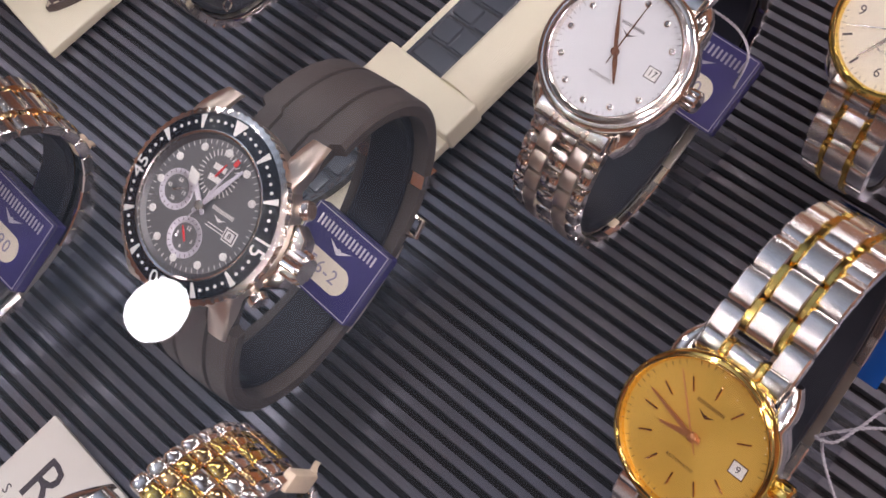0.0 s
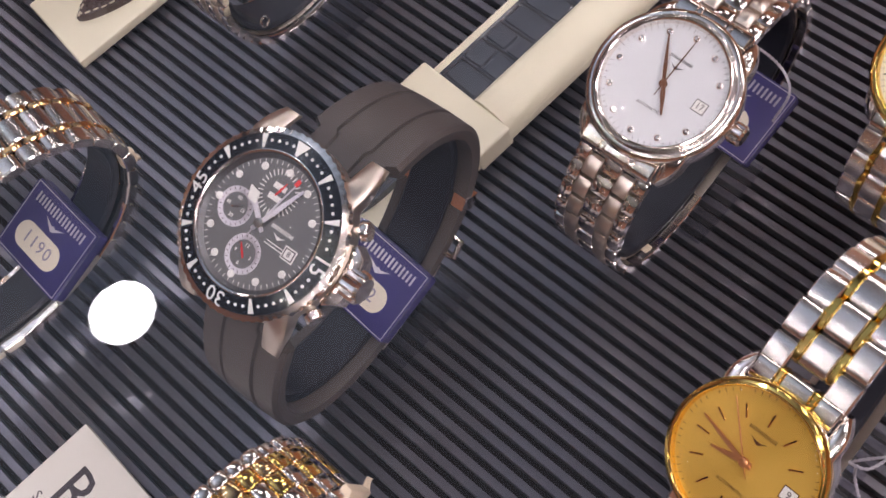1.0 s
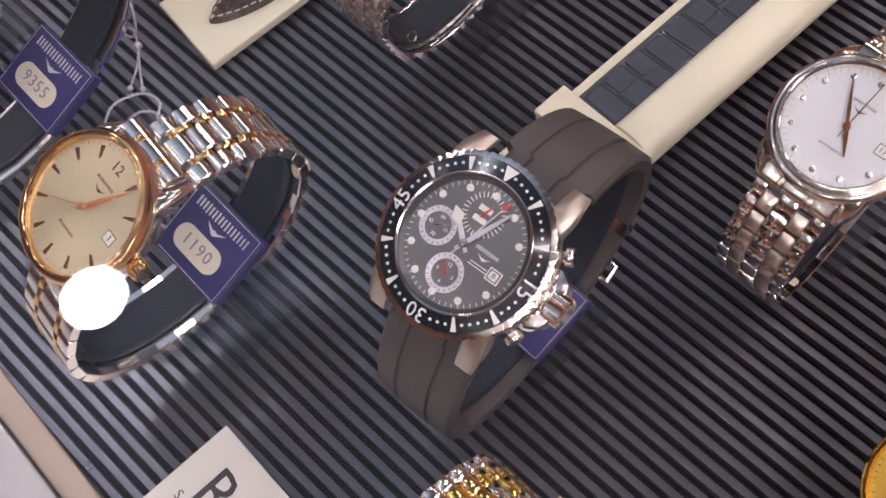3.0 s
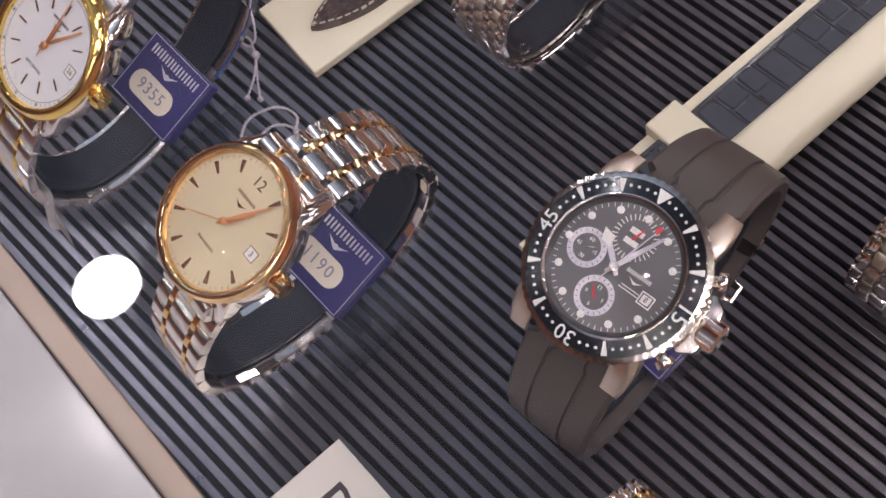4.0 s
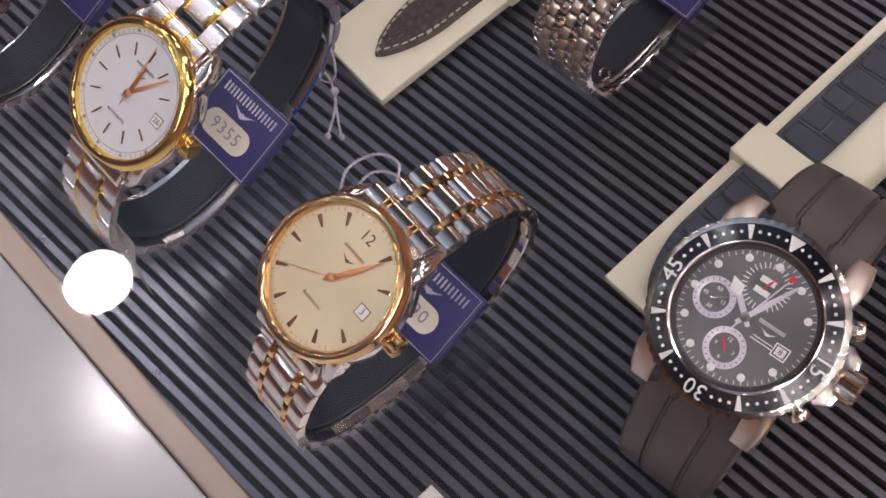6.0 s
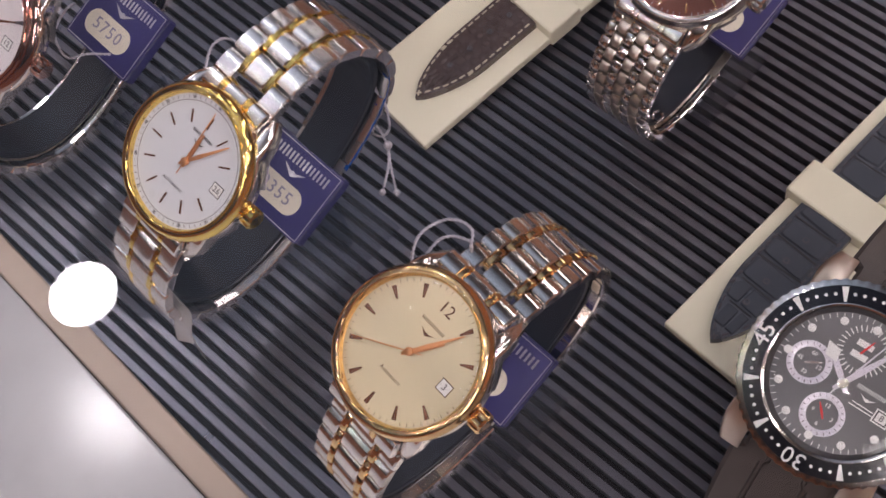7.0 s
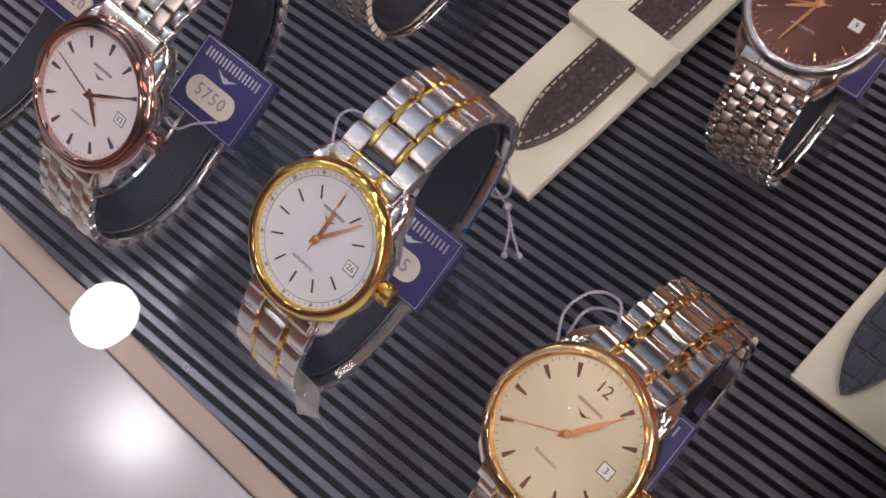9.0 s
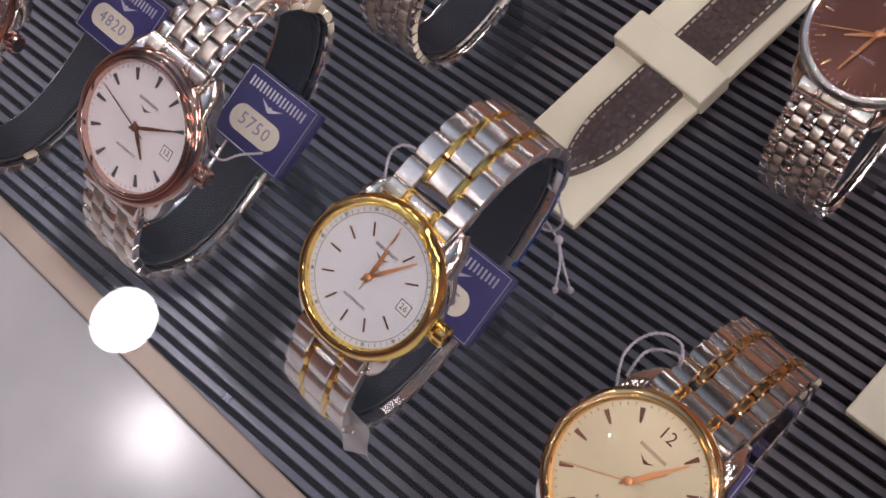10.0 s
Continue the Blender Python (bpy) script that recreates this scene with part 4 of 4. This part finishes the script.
watch("two-tone watch with champagne sunburst dial and rose gold bezel", S["champagne"][0], 18.9, ROSE, SILVER_DIAL, "five_row", ROSE_HAND, (37, 33, 242), ("wedge", {12: "12"}, BROWN_INK, BROWN_INK), ("3", 3), script="Automatic", width=1.08, loop=CHAMP, drop=8.0)
watch("two-tone watch with white dial and gold bezel", S["white_gold"][0], 18.7, GOLD, WHITE_DIAL, "three_row", ROSE_HAND, (3, 38, 1), ("long_bar", {}, BROWN_INK, INK), ("26", 3), minute_track=True, loop=TALL, dialsize=0.84)
watch("steel watch with silvery white dial and stepped bezel", S["pink"][0], 19.4, TINTED_STEEL, PINK_DIAL, "brick", BROWN_INK, (137, 60, 286), ("wedge", {}, INK, INK), ("12", 3), loop=MID, dialsize=0.81, stepped=True)
watch("steel watch with brown dial beside the case edge", S["end"][0], 19.0, TINTED_STEEL, BROWN_DIAL, "brick", STEEL, (200, 66, 100), ("bar", {}, STEEL, STEEL), ("9", 3))
watch("two-tone watch with gold sunburst dial and gold bezel", S["gold"][0], 16.4, GOLD, GOLD_DIAL, "three_row", ROSE_HAND, (258, 285, 322), ("long_bar", {}, ROSE, BROWN_INK), ("9", 3), loop=TALL, dialsize=0.89, width=0.94)
watch("steel watch with white dial and gem hour markers", S["gem"][0], 18.3, STEEL, WHITE_DIAL, "brick", BROWN_INK, (148, 330, 3), ("gem", {}, STEEL, INK), ("17", 3), dialsize=0.8, stepped=True)
watch("steel watch with brown sunburst dial on beaded bracelet", S["brown"][0], 18.5, STEEL, BROWN_DIAL, "rice", ROSE_HAND, (240, 195, 250), ("bar", {}, ROSE, FOIL), ("9", 3))
watch("steel watch on beaded bracelet at the back of the case", S["back"][0], 18.5, STEEL, PINK_DIAL, "rice", STEEL, (20, 100, 250), ("bar", {}, STEEL, INK), None)
watch("small two-tone watch with cream dial and figures six and nine", S["numeral"][0], 15.5, GOLD, CREAM_DIAL, "three_row", STEEL, (330, 212, 250), ("bar", {6: "6", 9: "9", 12: "12"}, INK, INK), None, width=0.8, loop=SMALL)
watch("two-tone watch on checkered gold and steel bracelet", S["low"][0], 19.6, ROSE, CREAM_DIAL, "checker", ROSE_HAND, (62, 61, 283), ("wedge", {}, BROWN_INK, BROWN_INK), None, loop=CHAMP, drop=8.0)
for k, (o, lp) in S.items():
    stand(o, lp)

for k, rel, num in (("diver", (-1, 18, -60), "56-2"), ("champagne", (1, 20, -46), "1190"), ("white_gold", (-1, 21, -42), "9355"), ("pink", (4, 29, -31), "5750"), ("gem", (3, 24, -34), "1820"), ("brown", (1, 21, -40), "2480")):
    o = S[k][0]
    lv = Matrix.Translation(o.translation)
    price_tag(lv, rel, (22, 0, -3), num)


def along(key, dist, x, lift):
    """A place on a watch's strap, in the watch's own millimetres."""
    o, lp = S[key]
    p, turn = lp.at(dist)
    return o @ Matrix.Translation((p + Vector((x, 0, 0))) * MM) @ Matrix.Rotation(radians(turn), 4, "X") @ mm(0, 0, lift)


def clip(key, dist, x, size=(3.0, 7.0, 4.6), turn=0):
    """Cream plastic tie clip pressed over the strap's edge."""
    c = part("plastic_clip", box(*size, bevel=0.7), CLIP, None, m=along(key, dist, x, 0.2) @ pose(0, 0, 0, 0, 0, turn))
    tail = prism([(-0.9, 0), (0.9, 0), (0.5, 2.6), (1.1, 4.2), (-0.4, 3.8)], -0.4, 0.4, 0.15)
    part("tail", tail, CLIP, c, m=mm(0, size[1] / 2 - 1, size[2] / 2 - 0.3, 20, 0, 35))
    tagged(c, "small cream plastic tie clip on the strap edge", "clip", "plastic clips")
    return c


def film(key, s0, s1, mat, label, lift=2.4, x0=-9.5, x1=10.5, name="protective_film"):
    """Thin wrap that follows the strap's outside, slightly crumpled."""
    o, lp = S[key]
    bm = bmesh.new()
    n = max(4, int(abs(s1 - s0) / 1.6))
    rows = []
    for i in range(n + 1):
        p, turn = lp.at(s0 + (s1 - s0) * i / n)
        m = Matrix.Translation(p) @ Matrix.Rotation(radians(turn), 4, "X")
        row = []
        for k in range(9):
            x = x0 + (x1 - x0) * k / 8
            row.append(bm.verts.new(m @ Vector((x, 0, lift + 0.7 * noise.noise(Vector((x * 0.3, i * 0.7, s0)))))))
        rows.append(row)
    for a, b in zip(rows, rows[1:]):
        for k in range(8):
            bm.faces.new((a[k], a[k + 1], b[k + 1], b[k]))
    f = part(name, bm, mat, None, m=o)
    tagged(f, label, "film", "protective films")
    return f


clip("champagne", 60, 8.2, (2.6, 4.5, 4.4))
clip("pink", 58, 8.2, (2.6, 6, 4.4))
clip("low", 50, 9.0, (2.8, 10, 4.6))
clip("gem", -74, 7.0, (2.4, 3.5, 4.0))
clip("end", -74, 7.4, (2.6, 4.5, 4.0))
film("white_gold", 58, 104, BLUE_FILM, "glossy blue protective film round the bracelet", -1.0, 3, 9.8)
film("gold", 62, 104, BLUE_FILM, "glossy blue protective film round the bracelet", 2.0, -9, 13)
film("champagne", -52, -84, FILM, "clear wrinkled protective film on the bracelet", 2.6)
film("white_gold", -30, -72, FILM, "clear wrinkled protective film on the bracelet", 2.4)
film("pink", -34, -84, FILM, "clear wrinkled protective film on the bracelet", 2.4)
film("champagne", 66, 92, FILM, "clear wrinkled protective film on the bracelet", 2.6)

# loose tail of tape under the white-dialled two-tone watch
tb = bmesh.new()
spine = smooth_path([(6, -23, -25), (6.5, -23.5, -33), (6.5, -25, -42), (7, -26.5, -57)], 5)
left = [tb.verts.new(q + Vector((-5.5, -1.5 * math.sin(i * 0.5), 0))) for i, q in enumerate(spine)]
mid = [tb.verts.new(q + Vector((0, 1.2, 0.8))) for q in spine]
right = [tb.verts.new(q + Vector((5.5, 1.0 * math.sin(i * 0.4), 0.6))) for i, q in enumerate(spine)]
for row_a, row_b in ((left, mid), (mid, right)):
    for i in range(len(spine) - 1):
        tb.faces.new((row_a[i], row_b[i], row_b[i + 1], row_a[i + 1]))
tape = part("tape", tb, TAPE, None, m=Matrix.Translation(S["white_gold"][0].translation))
tagged(tape, "loose tail of clear matt tape hanging from the bracelet", "tape")


def at_watch(key):
    return Matrix.Translation(S[key][0].translation)


cord(at_watch("white_gold"), [(6, 50, -22), (11, 50, -25), (15, 47, -30), (13, 45.5, -35), (9, 45, -37), (5, 45, -37), (4, 47, -40), (8, 48, -39), (15, 45, -37)])
cord(at_watch("champagne"), [(-14, 14, -4), (-16.8, 20.6, 0), (-15.8, 26.6, 0), (-12.8, 29.6, 0), (-8.8, 29.8, 0), (-6.8, 27, -1), (-9, 29, -5), (-12.8, 27.6, -5), (-14.8, 24.6, -5), (-14.8, 19, -6)], False)
cord(at_watch("white_gold"), [(-10, 17, 5), (-11, 19.9, 8), (-13, 23.9, 8), (-12, 26.9, 8), (-9, 28, 7), (-7, 27, 4)], False)
cord(at_watch("pink"), [(-4, 24, -22), (-3, 20, -21), (0, 14, -21), (6, 11, -21), (10, 11, -21), (12, 15, -22), (14, 20, -26)], False)
cord(at_watch("gem"), [(0, 25, -12), (3.3, 27.1, -10.7), (10.3, 27.1, -10.7), (16.3, 25.1, -10.7), (20.3, 21, -11), (19, 18, -20)], False)
cord(at_watch("gold"), [(24, 44, -34), (21, 37.6, -34.6), (19, 30.6, -34.6), (17, 25.5, -35), (14, 24.5, -36), (13, 26, -40), (16, 28, -36), (22, 33, -34), (30, 38, -35)], False)
cord(at_watch("gold"), [(14.5, 25.5, -38), (15, 25.5, -44), (18, 22.6, -44.6), (23, 18.6, -45), (30, 14, -46)], False)
cord(at_watch("brown"), [(-13, 22, -6), (-20, 16, -8), (-21, 10, -12), (-14, 8, -14)], False)
price_tag(at_watch("end"), (6, 34, -40), (22, 0, -3), "4820")

# small wire ring at the foot of the beaded bracelet
ring = part("wire_ring", tube([(1.5 * math.cos(a * math.pi / 8), 1.5 * math.sin(a * math.pi / 8), 0) for a in range(16)], 0.4, 6, True), STEEL, None, m=mm(-86.4, 59.3, 24.6, 30, 0, 0))
tagged(ring, "tiny bright steel wire ring at a bracelet foot", "ring")
